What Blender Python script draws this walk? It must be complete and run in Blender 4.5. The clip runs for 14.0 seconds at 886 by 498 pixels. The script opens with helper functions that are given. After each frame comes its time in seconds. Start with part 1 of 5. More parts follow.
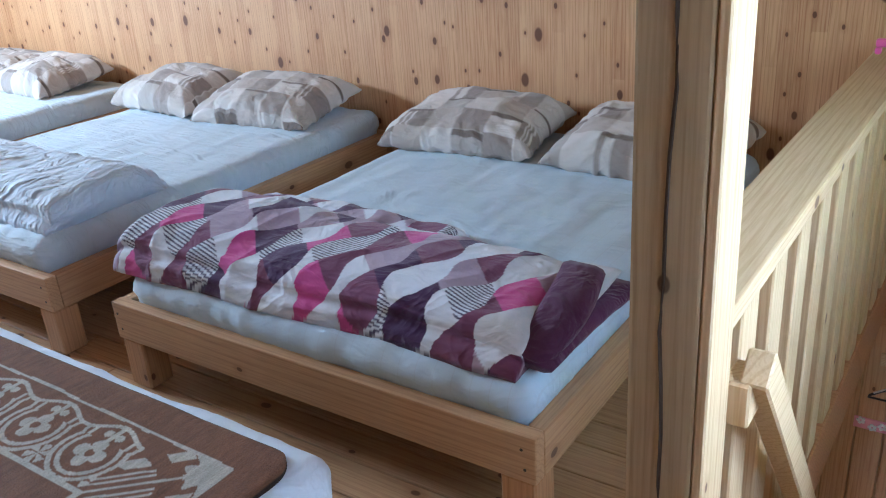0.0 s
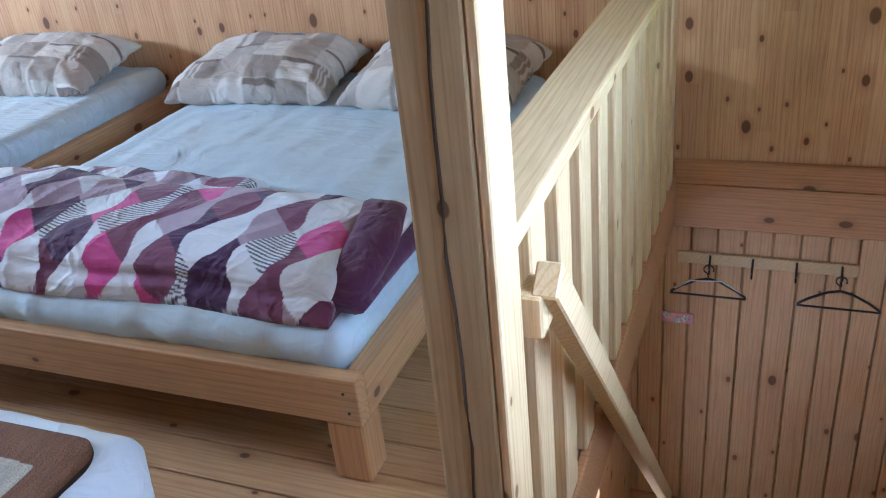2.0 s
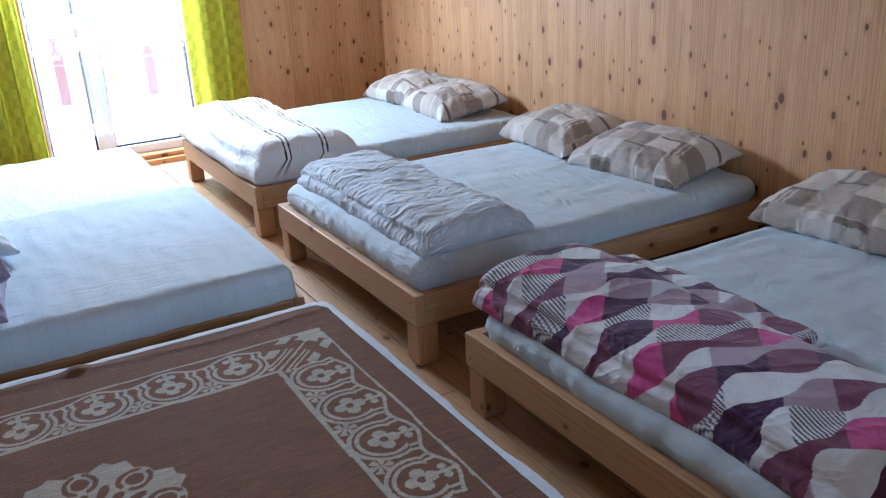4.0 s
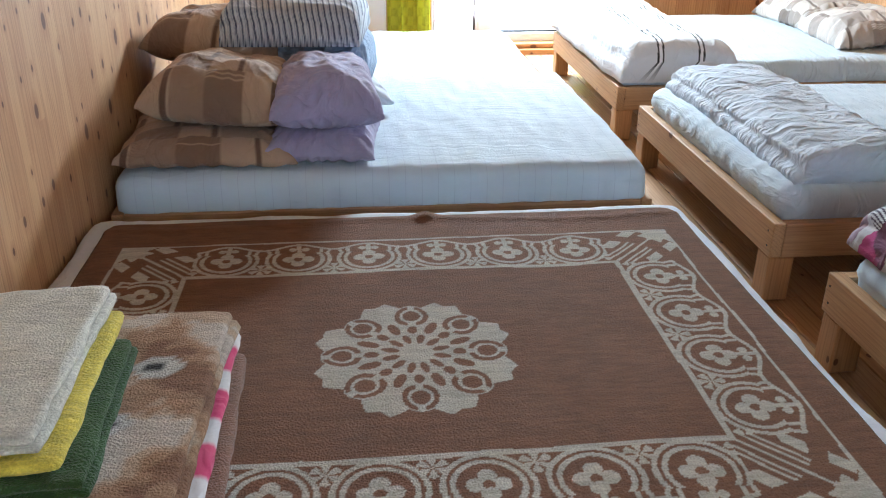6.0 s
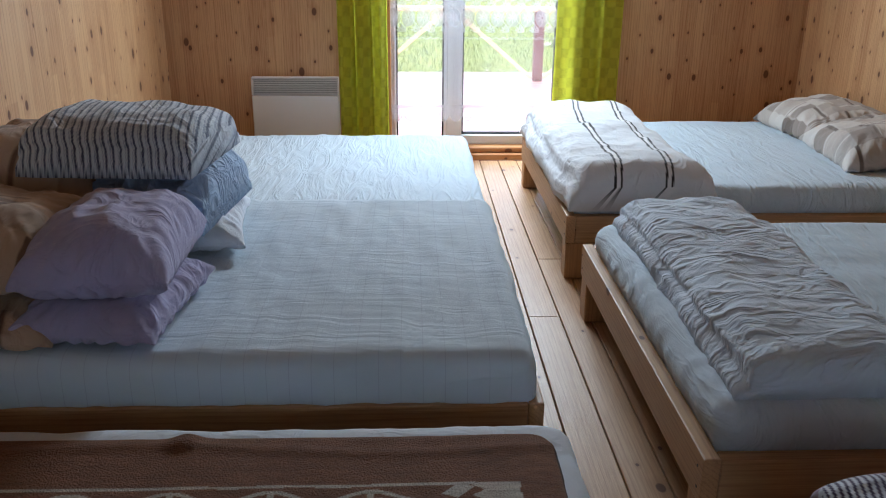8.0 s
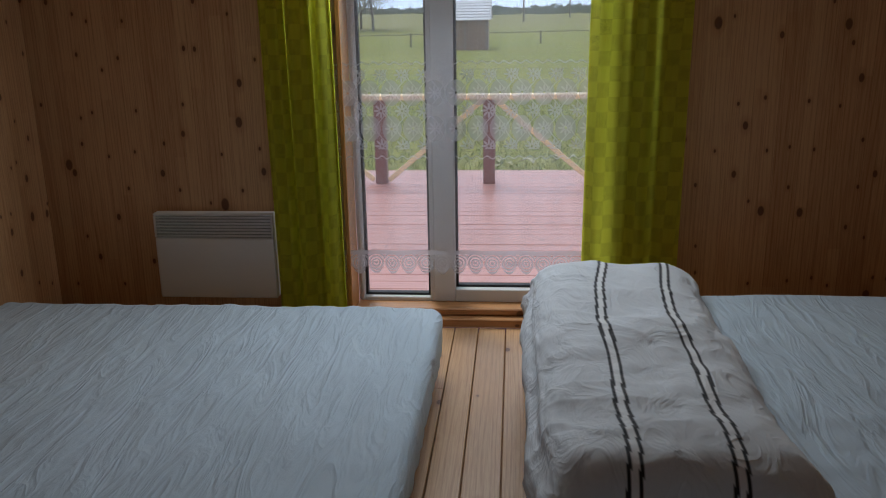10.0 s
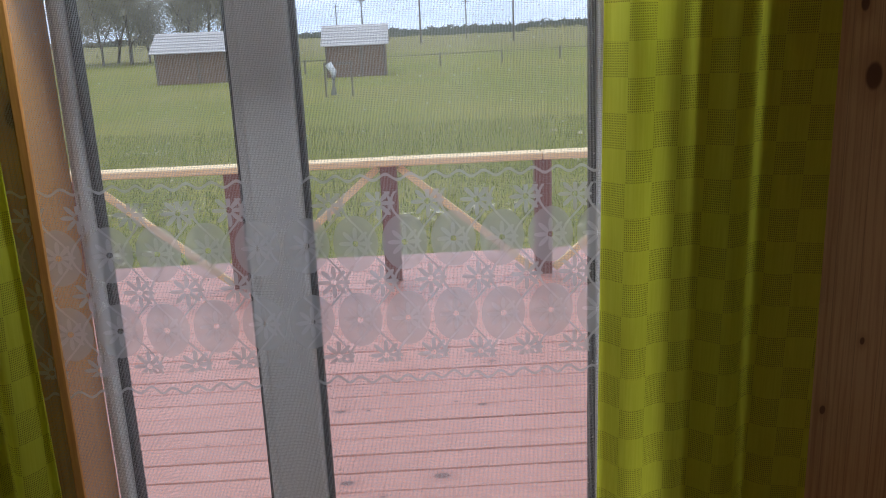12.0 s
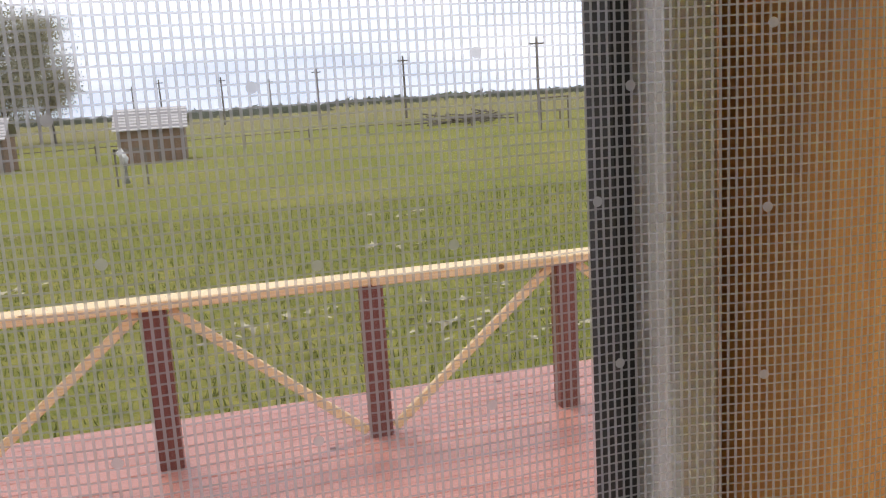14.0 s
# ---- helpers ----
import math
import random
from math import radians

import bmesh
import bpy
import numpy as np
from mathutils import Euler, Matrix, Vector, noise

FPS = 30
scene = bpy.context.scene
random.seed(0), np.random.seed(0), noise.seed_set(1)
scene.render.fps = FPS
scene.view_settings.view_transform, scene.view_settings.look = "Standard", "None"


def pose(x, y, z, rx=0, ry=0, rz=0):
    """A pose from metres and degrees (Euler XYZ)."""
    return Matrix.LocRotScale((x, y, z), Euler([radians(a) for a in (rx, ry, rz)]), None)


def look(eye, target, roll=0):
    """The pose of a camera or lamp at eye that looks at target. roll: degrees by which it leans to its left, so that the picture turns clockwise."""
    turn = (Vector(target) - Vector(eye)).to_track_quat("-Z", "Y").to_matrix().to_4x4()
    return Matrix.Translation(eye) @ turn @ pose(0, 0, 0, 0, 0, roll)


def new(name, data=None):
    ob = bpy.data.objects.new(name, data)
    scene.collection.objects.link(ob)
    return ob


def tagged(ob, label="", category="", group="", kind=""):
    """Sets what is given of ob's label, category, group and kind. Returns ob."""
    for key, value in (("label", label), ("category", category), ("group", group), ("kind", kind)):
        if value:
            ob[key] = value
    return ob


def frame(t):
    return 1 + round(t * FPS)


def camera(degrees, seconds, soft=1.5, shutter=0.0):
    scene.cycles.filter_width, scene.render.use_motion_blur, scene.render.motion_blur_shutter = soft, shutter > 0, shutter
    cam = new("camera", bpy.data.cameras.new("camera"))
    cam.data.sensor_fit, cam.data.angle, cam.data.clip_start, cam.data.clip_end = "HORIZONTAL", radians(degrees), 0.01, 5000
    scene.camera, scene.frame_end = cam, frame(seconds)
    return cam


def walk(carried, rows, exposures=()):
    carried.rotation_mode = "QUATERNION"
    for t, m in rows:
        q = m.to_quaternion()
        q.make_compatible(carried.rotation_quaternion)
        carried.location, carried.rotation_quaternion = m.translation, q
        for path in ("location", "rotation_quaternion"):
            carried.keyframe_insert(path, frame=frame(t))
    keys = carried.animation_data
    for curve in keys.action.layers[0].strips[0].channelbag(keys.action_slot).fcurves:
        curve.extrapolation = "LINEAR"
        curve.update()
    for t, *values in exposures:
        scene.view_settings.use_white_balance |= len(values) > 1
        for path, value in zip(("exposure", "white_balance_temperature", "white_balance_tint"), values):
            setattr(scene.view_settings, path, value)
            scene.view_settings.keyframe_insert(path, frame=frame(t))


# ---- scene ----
cam = camera(55.0, 14.0, soft=1.1)
PATH = [
    (0, (0.247, 0.807, 1.532), (1.741, 1.875, 0.74), -4.2),
    (0.5, (0.265, 0.785, 1.524), (1.887, 1.597, 0.682), -4.3),
    (1, (0.301, 0.759, 1.513), (2.004, 1.306, 0.618), -4.7),
    (1.5, (0.312, 0.752, 1.499), (2.003, 1.234, 0.546), -5.1),
    (2, (0.305, 0.76, 1.501), (1.927, 1.459, 0.562), -6.2),
    (2.5, (0.285, 0.792, 1.525), (1.788, 1.82, 0.698), -6.6),
    (3, (0.269, 0.813, 1.554), (1.618, 2.098, 0.829), -5.9),
    (3.5, (0.261, 0.805, 1.626), (1.423, 2.279, 0.936), -4.2),
    (4, (0.258, 0.799, 1.696), (1.176, 2.432, 0.996), -3.0),
    (4.2, (0.246, 0.839, 1.65), (1.072, 2.526, 0.965), -2.9),
    (6.3, (0.203, 0.94, 1.512), (0.351, 2.742, 0.658), 0.5),
    (6.5, (0.245, 1.01, 1.5), (0.383, 2.814, 0.65), 0.4),
    (7, (0.401, 1.254, 1.523), (0.567, 3.09, 0.748), 0.1),
    (7.5, (0.682, 1.52, 1.528), (0.822, 3.386, 0.822), 0.0),
    (8, (0.962, 1.811, 1.539), (1.036, 3.688, 0.853), 0.5),
    (8.2, (1.05, 1.968, 1.508), (1.107, 3.854, 0.845), 1.5),
    (10.3, (1.661, 4.213, 1.579), (1.486, 6.135, 1.055), -1.2),
    (10.5, (1.637, 4.459, 1.552), (1.472, 6.386, 1.041), -1.4),
    (11, (1.649, 5.048, 1.553), (1.538, 6.98, 1.048), -1.4),
    (11.5, (1.626, 5.628, 1.553), (1.585, 7.562, 1.044), -1.1),
    (12, (1.611, 6.167, 1.626), (1.658, 8.102, 1.123), -2.5),
    (12.5, (1.629, 6.613, 1.639), (1.758, 8.555, 1.177), -2.9),
    (13, (1.624, 7.048, 1.619), (1.881, 8.984, 1.189), -2.3),
    (13.5, (1.701, 7.445, 1.629), (2.103, 9.359, 1.213), -3.7),
    (14, (1.782, 7.652, 1.649), (2.263, 9.561, 1.296), -3.6),
]
EXPOSURES = [(0.0, 3.1, 4900, 3), (0.5, 2.8, 4850, 3), (1.0, 3.1, 4800, 3), (1.5, 3.25, 4750, 4), (2.5, 3.4, 4800, 1), (3.5, 2.75, 4850, 1), (4.2, 2.45, 5250, 8), (6.4, 3.05, 5650, 1), (7.0, 2.85, 5600, 0), (7.5, 2.1, 5650, 5), (8.2, 1.3, 5750, 5), (10.3, -0.4, 6200, 8), (12.8, -0.4, 6450, 12), (14.0, -0.5, 7300, 16)]
walk(cam, [(t, look(eye, aim, roll)) for t, eye, aim, roll in PATH], EXPOSURES)
SOUTH_W, NORTH_W = 3.5, 29.5


# ---------------------------------------------------------------- world and light
world = bpy.data.worlds.new("overcast_sky")
scene.world = world
world.use_nodes = True
wn, wl = world.node_tree.nodes, world.node_tree.links
wn.clear()
sky = wn.new("ShaderNodeTexSky")
sky.sky_type, sky.sun_disc = "NISHITA", False
sky.sun_elevation, sky.sun_rotation = radians(38), radians(150)
sky.air_density, sky.dust_density = 1.0, 3.0
wtc = wn.new("ShaderNodeTexCoord")
wmap = wn.new("ShaderNodeMapping")
wmap.inputs["Scale"].default_value = (1.0, 1.0, 5.0)
wl.new(wtc.outputs["Generated"], wmap.inputs["Vector"])
wnoise = wn.new("ShaderNodeTexNoise")
wnoise.inputs["Scale"].default_value, wnoise.inputs["Detail"].default_value = 2.2, 6.0
wl.new(wmap.outputs["Vector"], wnoise.inputs["Vector"])
wramp = wn.new("ShaderNodeValToRGB")
wramp.color_ramp.elements[0].position, wramp.color_ramp.elements[0].color = 0.35, (7.4, 9.2, 12.2, 1)
wramp.color_ramp.elements[1].position, wramp.color_ramp.elements[1].color = 0.68, (13.6, 15.2, 18.0, 1)
wl.new(wnoise.outputs["Fac"], wramp.inputs["Fac"])
wmix = wn.new("ShaderNodeMixRGB")
wmix.inputs["Fac"].default_value = 0.85
wl.new(sky.outputs["Color"], wmix.inputs["Color1"])
wl.new(wramp.outputs["Color"], wmix.inputs["Color2"])
wbg = wn.new("ShaderNodeBackground")
wbg.inputs["Strength"].default_value = 0.15
wl.new(wmix.outputs["Color"], wbg.inputs["Color"])
wout = wn.new("ShaderNodeOutputWorld")
wl.new(wbg.outputs["Background"], wout.inputs["Surface"])

sun_data = bpy.data.lights.new("sun", "SUN")
sun_data.energy, sun_data.angle, sun_data.color = 2.0, radians(14), (1.0, 0.96, 0.9)
sun = new("sun", sun_data)
sun.matrix_world = look((-10, 30, 40), (0, 10, 0))


def window_light(name, eye, target, w, h, power, color):
    d = bpy.data.lights.new(name, "AREA")
    d.shape, d.size, d.size_y, d.energy, d.color = "RECTANGLE", w, h, power, color
    o = new(name, d)
    o.matrix_world = look(eye, target)
    return o


# daylight through the balcony door (its upper part) and the stair window
window_light("balcony_door_daylight", (1.42, 7.845, 2.0), (1.42, 4.2, 0.2), 1.08, 0.34, NORTH_W, (0.90, 0.96, 1.0))
window_light("stair_window_daylight", (1.72, -0.06, 1.45), (1.72, 2.0, 1.0), 1.95, 0.95, SOUTH_W, (0.86, 0.94, 1.0))


# ---------------------------------------------------------------- materials
def mat(name, rough=0.6):
    m = bpy.data.materials.new(name)
    m.use_nodes = True
    nt = m.node_tree
    b = nt.nodes["Principled BSDF"]
    b.inputs["Roughness"].default_value = rough
    return m, nt, b


def nd(nt, kind, ins=None, **props):
    n = nt.nodes.new(kind)
    for k, v in props.items():
        if k == "op":
            n.operation = v
        elif k == "clamp":
            n.use_clamp = v
        elif k == "dims":
            if kind == "ShaderNodeTexWhiteNoise":
                n.noise_dimensions = v
            elif kind == "ShaderNodeTexVoronoi":
                n.voronoi_dimensions = v
            else:
                n.noise_dimensions = v
    for k, v in (ins or {}).items():
        if isinstance(v, bpy.types.NodeSocket):
            nt.links.new(v, n.inputs[k])
        else:
            n.inputs[k].default_value = v
    return n


def ma(nt, op, a, b=0.0, clamp=False):
    return nd(nt, "ShaderNodeMath", {0: a, 1: b}, op=op, clamp=clamp).outputs[0]


def mixc(nt, fac, a, b, blend="MIX"):
    n = nt.nodes.new("ShaderNodeMixRGB")
    n.blend_type = blend
    for k, v in (("Fac", fac), ("Color1", a), ("Color2", b)):
        if isinstance(v, bpy.types.NodeSocket):
            nt.links.new(v, n.inputs[k])
        else:
            n.inputs[k].default_value = v if k == "Fac" else (*v, 1)
    return n.outputs[0]


def smooth(nt, x, lo, hi):
    n = nd(nt, "ShaderNodeMapRange", {"Value": x, "From Min": lo, "From Max": hi})
    n.interpolation_type = "SMOOTHSTEP"
    return n.outputs["Result"]


def bump(nt, bsdf, height, strength, dist):
    n = nd(nt, "ShaderNodeBump", {"Height": height, "Strength": strength, "Distance": dist})
    nt.links.new(n.outputs["Normal"], bsdf.inputs["Normal"])
    return n


def obj_coords(nt, jitter=True):
    tc = nt.nodes.new("ShaderNodeTexCoord").outputs["Object"]
    if not jitter:
        return tc
    rnd = nt.nodes.new("ShaderNodeObjectInfo").outputs["Random"]
    off = nd(nt, "ShaderNodeVectorMath", {0: tc, 1: nd(nt, "ShaderNodeCombineXYZ", {0: ma(nt, "MULTIPLY", rnd, 37.0), 1: ma(nt, "MULTIPLY", rnd, 53.0), 2: ma(nt, "MULTIPLY", rnd, 71.0)}).outputs[0]}, op="ADD")
    return off.outputs[0]


def wood(name, light, dark, axis, strip=0.0, knots=1.0, rough=0.62, jitter=True, knot_scale=5.0, tone=0.25, strip_tone=0.5):
    """Softwood with grain along an axis (0 x, 1 y, 2 z), knots, and glued strips if strip is their width."""
    m, nt, b = mat(name, rough)
    co = obj_coords(nt, jitter)
    sep = nd(nt, "ShaderNodeSeparateXYZ", {0: co}).outputs
    along = sep[axis]
    o = [i for i in range(3) if i != axis]
    across = ma(nt, "ADD", sep[o[0]], sep[o[1]])
    flat = nd(nt, "ShaderNodeCombineXYZ", {0: across, 1: ma(nt, "MULTIPLY", along, 0.05), 2: ma(nt, "SUBTRACT", sep[o[0]], sep[o[1]])}).outputs[0]
    wav = nd(nt, "ShaderNodeTexNoise", {"Vector": flat, "Scale": 9.0, "Detail": 2.0}).outputs["Fac"]
    grain = nd(nt, "ShaderNodeTexNoise", {"Vector": flat, "Scale": 130.0, "Detail": 5.0, "Roughness": 0.6, "Distortion": 0.3}).outputs["Fac"]
    rings = nd(nt, "ShaderNodeMath", {0: ma(nt, "MULTIPLY", ma(nt, "ADD", across, ma(nt, "MULTIPLY", wav, 0.09)), 330.0)}, op="SINE").outputs[0]
    ringm = ma(nt, "MULTIPLY", smooth(nt, rings, 0.2, 1.0), 0.36)
    big = nd(nt, "ShaderNodeTexNoise", {"Vector": co, "Scale": 1.7, "Detail": 3.0}).outputs["Fac"]
    f = ma(nt, "ADD", ma(nt, "MULTIPLY", smooth(nt, grain, 0.35, 0.72), 0.5), ringm)
    f = ma(nt, "ADD", f, ma(nt, "MULTIPLY", ma(nt, "SUBTRACT", big, 0.5), tone * 2), clamp=True)
    if strip:
        row = ma(nt, "FLOOR", ma(nt, "DIVIDE", across, strip))
        seg = ma(nt, "FLOOR", ma(nt, "ADD", ma(nt, "DIVIDE", along, 1.3), ma(nt, "MULTIPLY", row, 0.37)))
        wh = nd(nt, "ShaderNodeTexWhiteNoise", {"Vector": nd(nt, "ShaderNodeCombineXYZ", {0: row, 1: seg, 2: 0.0}).outputs[0]}, dims="3D").outputs["Value"]
        f = ma(nt, "ADD", f, ma(nt, "MULTIPLY", ma(nt, "SUBTRACT", wh, 0.5), strip_tone), clamp=True)
    col = mixc(nt, f, light, dark)
    if strip:
        fr = ma(nt, "FRACT", ma(nt, "DIVIDE", across, strip))
        edge = ma(nt, "LESS_THAN", fr, 0.030)
        col = mixc(nt, ma(nt, "MULTIPLY", edge, 0.5), col, [c * 0.55 for c in dark])
    h = grain
    if knots:
        kv = nd(nt, "ShaderNodeCombineXYZ", {0: across, 1: ma(nt, "MULTIPLY", along, 0.62), 2: 0.0}).outputs[0]
        wob = nd(nt, "ShaderNodeTexNoise", {"Vector": kv, "Scale": 22.0}).outputs["Fac"]
        vo = nd(nt, "ShaderNodeTexVoronoi", {"Vector": kv, "Scale": knot_scale}, dims="2D")
        rc = nd(nt, "ShaderNodeSeparateColor", {0: vo.outputs["Color"]}).outputs
        keep = ma(nt, "GREATER_THAN", rc[0], 1.0 - 0.85 * knots)
        size = ma(nt, "ADD", 0.03, ma(nt, "MULTIPLY", ma(nt, "POWER", rc[1], 3.0), 0.075))
        size = ma(nt, "MULTIPLY", size, knot_scale / 5.0)
        d = ma(nt, "DIVIDE", ma(nt, "ADD", vo.outputs["Distance"], ma(nt, "MULTIPLY", ma(nt, "SUBTRACT", wob, 0.5), 0.02)), size)
        core = ma(nt, "MULTIPLY", smooth(nt, d, 1.15, 0.75), keep)
        halo = ma(nt, "MULTIPLY", smooth(nt, d, 3.2, 0.9), keep)
        col = mixc(nt, ma(nt, "MULTIPLY", halo, 0.5), col, dark)
        col = mixc(nt, ma(nt, "MULTIPLY", core, 0.95), col, [c * f2 for c, f2 in zip(dark, (0.32, 0.24, 0.2))])
    nt.links.new(col, b.inputs["Base Color"])
    bump(nt, b, h, 0.35, 0.002)
    return m


PINE_L, PINE_D = (0.58, 0.345, 0.17), (0.37, 0.175, 0.072)
wall_wood = wood("pine_panel", PINE_L, PINE_D, 2, strip=0.058, knots=1.0, jitter=False, knot_scale=7.5, strip_tone=0.5)
south_wood = wood("pine_cladding", (0.60, 0.37, 0.19), (0.42, 0.21, 0.09), 2, knots=0.7)
floor_wood = wood("pine_floor", (0.52, 0.32, 0.16), (0.33, 0.165, 0.07), 1, knots=0.6, rough=0.42)
bed_x = wood("bed_timber_x", (0.50, 0.31, 0.155), (0.31, 0.165, 0.075), 0, knots=0.7, rough=0.5)
bed_y = wood("bed_timber_y", (0.50, 0.31, 0.155), (0.31, 0.165, 0.075), 1, knots=0.7, rough=0.5)
bed_z = wood("bed_timber_z", (0.48, 0.27, 0.12), (0.31, 0.15, 0.06), 2, knots=0.5, rough=0.5)
raw_x = wood("raw_timber_x", (0.62, 0.45, 0.25), (0.44, 0.27, 0.12), 0, knots=0.6)
raw_z = wood("raw_timber_z", (0.62, 0.45, 0.25), (0.44, 0.27, 0.12), 2, knots=0.6)
post_wood = wood("weathered_post", (0.40, 0.285, 0.15), (0.27, 0.18, 0.085), 2, knots=0.4, rough=0.7)
beam_wood = wood("floor_beam", (0.46, 0.23, 0.10), (0.29, 0.125, 0.05), 1, knots=0.5)
jamb_wood = wood("door_lining", (0.62, 0.31, 0.10), (0.46, 0.2, 0.06), 2, knots=0.3, rough=0.4)
sill_wood = wood("door_sill", (0.56, 0.29, 0.12), (0.36, 0.16, 0.06), 0, knots=0.3, rough=0.4)
rail_wood = wood("deck_rail", (0.80, 0.62, 0.38), (0.62, 0.40, 0.18), 0, knots=0.3)
# ceiling is out of view; colour set dark to reduce light bounced into the room
ceil_wood = wood("ceiling_boards", (0.36, 0.21, 0.11), (0.24, 0.12, 0.055), 1, strip=0.11, knots=0.6, jitter=False)


def stained(name, a, bcol, axis):
    m = wood(name, a, bcol, axis, knots=0.2, rough=0.38, tone=0.45)
    return m


deck_wood = stained("deck_stain", (0.50, 0.235, 0.185), (0.29, 0.11, 0.085), 0)
deck_post_wood = stained("deck_post_stain", (0.20, 0.075, 0.06), (0.11, 0.035, 0.03), 2)


def plain(name, col, rough=0.5, var=0.08, scale=14.0, metal=0.0, bumps=0.0):
    m, nt, b = mat(name, rough)
    co = obj_coords(nt)
    n = nd(nt, "ShaderNodeTexNoise", {"Vector": co, "Scale": scale, "Detail": 5.0}).outputs["Fac"]
    c = mixc(nt, n, [x * (1 - var) for x in col], [min(1, x * (1 + var)) for x in col])
    nt.links.new(c, b.inputs["Base Color"])
    b.inputs["Metallic"].default_value = metal
    if bumps:
        n2 = nd(nt, "ShaderNodeTexNoise", {"Vector": co, "Scale": scale * 12, "Detail": 3.0}).outputs["Fac"]
        bump(nt, b, n2, bumps, 0.003)
    return m


upvc = plain("white_plastic_frame", (0.74, 0.76, 0.78), 0.32, 0.04, 3.0)
seal = plain("black_rubber_seal", (0.02, 0.02, 0.022), 0.7)
white_metal = plain("white_enamel", (0.72, 0.71, 0.68), 0.4, 0.05, 4.0)
grey_metal = plain("grey_grille", (0.42, 0.42, 0.40), 0.45)
dark_metal = plain("dark_hook_metal", (0.06, 0.055, 0.05), 0.4, 0.1, 20, 0.7)
black_plastic = plain("black_plastic", (0.012, 0.012, 0.013), 0.35)
pink_plastic = plain("pink_plastic", (0.72, 0.12, 0.38), 0.4)
pink_paint = plain("pink_painted_wood", (0.74, 0.34, 0.40), 0.5, 0.15)
white_paint = plain("white_paint", (0.78, 0.77, 0.74), 0.5)
steel = plain("galvanised_steel", (0.45, 0.45, 0.44), 0.5, 0.1, 20, 0.8)
crack_dark = plain("drying_crack", (0.05, 0.028, 0.014), 0.9)


def fabric(name, col, rough=0.88, wrinkle=0.5, weave=0.25, scale=(7.0, 7.0, 7.0), attr=False, sheen=0.15, lines=None, pile=0.0):
    """Cloth: colour (or the woven print stored on the mesh), thread relief and soft wrinkles."""
    m, nt, b = mat(name, rough)
    co = obj_coords(nt)
    mp = nd(nt, "ShaderNodeMapping", {"Vector": co, "Scale": scale}).outputs[0]
    w1 = nd(nt, "ShaderNodeTexNoise", {"Vector": mp, "Scale": 1.0, "Detail": 3.0, "Distortion": 1.2}).outputs["Fac"]
    ridge = ma(nt, "SUBTRACT", 1.0, ma(nt, "ABSOLUTE", ma(nt, "MULTIPLY", ma(nt, "SUBTRACT", w1, 0.5), 7.0)), clamp=True)
    fine = nd(nt, "ShaderNodeTexNoise", {"Vector": co, "Scale": 900.0 if not pile else 210.0, "Detail": 3.0}).outputs["Fac"]
    tone = nd(nt, "ShaderNodeTexNoise", {"Vector": co, "Scale": 3.0, "Detail": 3.0}).outputs["Fac"]
    if attr:
        base = nd(nt, "ShaderNodeAttribute")
        base.attribute_name = "print"
        col_s = base.outputs["Color"]
    else:
        col_s = mixc(nt, 0.0, col, col)
    c = mixc(nt, 1.0, col_s, mixc(nt, tone, (0.88, 0.88, 0.88), (1.08, 1.08, 1.08)), "MULTIPLY")
    if pile:
        streak = nd(nt, "ShaderNodeTexNoise", {"Vector": nd(nt, "ShaderNodeMapping", {"Vector": co, "Scale": (14.0, 75.0, 40.0)}).outputs[0], "Scale": 1.0, "Detail": 4.0, "Roughness": 0.7}).outputs["Fac"]
        c = mixc(nt, 1.0, c, mixc(nt, smooth(nt, streak, 0.3, 0.7), (0.80, 0.80, 0.80), (1.16, 1.16, 1.16)), "MULTIPLY")
        c = mixc(nt, 1.0, c, mixc(nt, fine, (0.62, 0.62, 0.62), (1.3, 1.3, 1.3)), "MULTIPLY")
    if lines:
        axis, step, width, lc = lines
        s = nd(nt, "ShaderNodeSeparateXYZ", {0: nt.nodes.new("ShaderNodeTexCoord").outputs["Object"]}).outputs[axis]
        fr = ma(nt, "FRACT", ma(nt, "DIVIDE", s, step))
        c = mixc(nt, ma(nt, "MULTIPLY", ma(nt, "LESS_THAN", fr, width), 0.6), c, lc)
    nt.links.new(c, b.inputs["Base Color"])
    b.inputs["Sheen Weight"].default_value = sheen
    h = ma(nt, "ADD", ma(nt, "MULTIPLY", ridge, wrinkle * 1.3), ma(nt, "MULTIPLY", fine, weave * (4.0 if pile else 0.25)))
    bump(nt, b, h, 0.6, 0.012)
    return m


SHEET = (0.53, 0.63, 0.72)
sheet_mat = fabric("pale_blue_sheet", SHEET, wrinkle=0.5, scale=(12.0, 2.2, 5.0))
sheet_left = fabric("pale_blue_lined_sheet", SHEET, wrinkle=0.16, scale=(1.6, 9.0, 5.0), lines=(0, 0.062, 0.03, (0.36, 0.43, 0.54)))
sheet_a = fabric("pale_blue_woven_sheet", (0.51, 0.63, 0.74), wrinkle=0.25, scale=(9.0, 3.0, 5.0), lines=(1, 0.055, 0.05, (0.46, 0.55, 0.64)))
under_sheet = fabric("white_blue_mattress_cover", (0.66, 0.72, 0.80), wrinkle=0.3)
print_cloth = fabric("printed_cotton", (1, 1, 1), attr=True, wrinkle=0.35, scale=(9.0, 6.0, 7.0))
plush = fabric("printed_plush", (1, 1, 1), attr=True, wrinkle=0.12, weave=0.7, pile=1.0, sheen=0.0)
duvet_grey = fabric("pale_grey_duvet", (0.52, 0.59, 0.68), wrinkle=0.9, scale=(5.0, 10.0, 6.0))
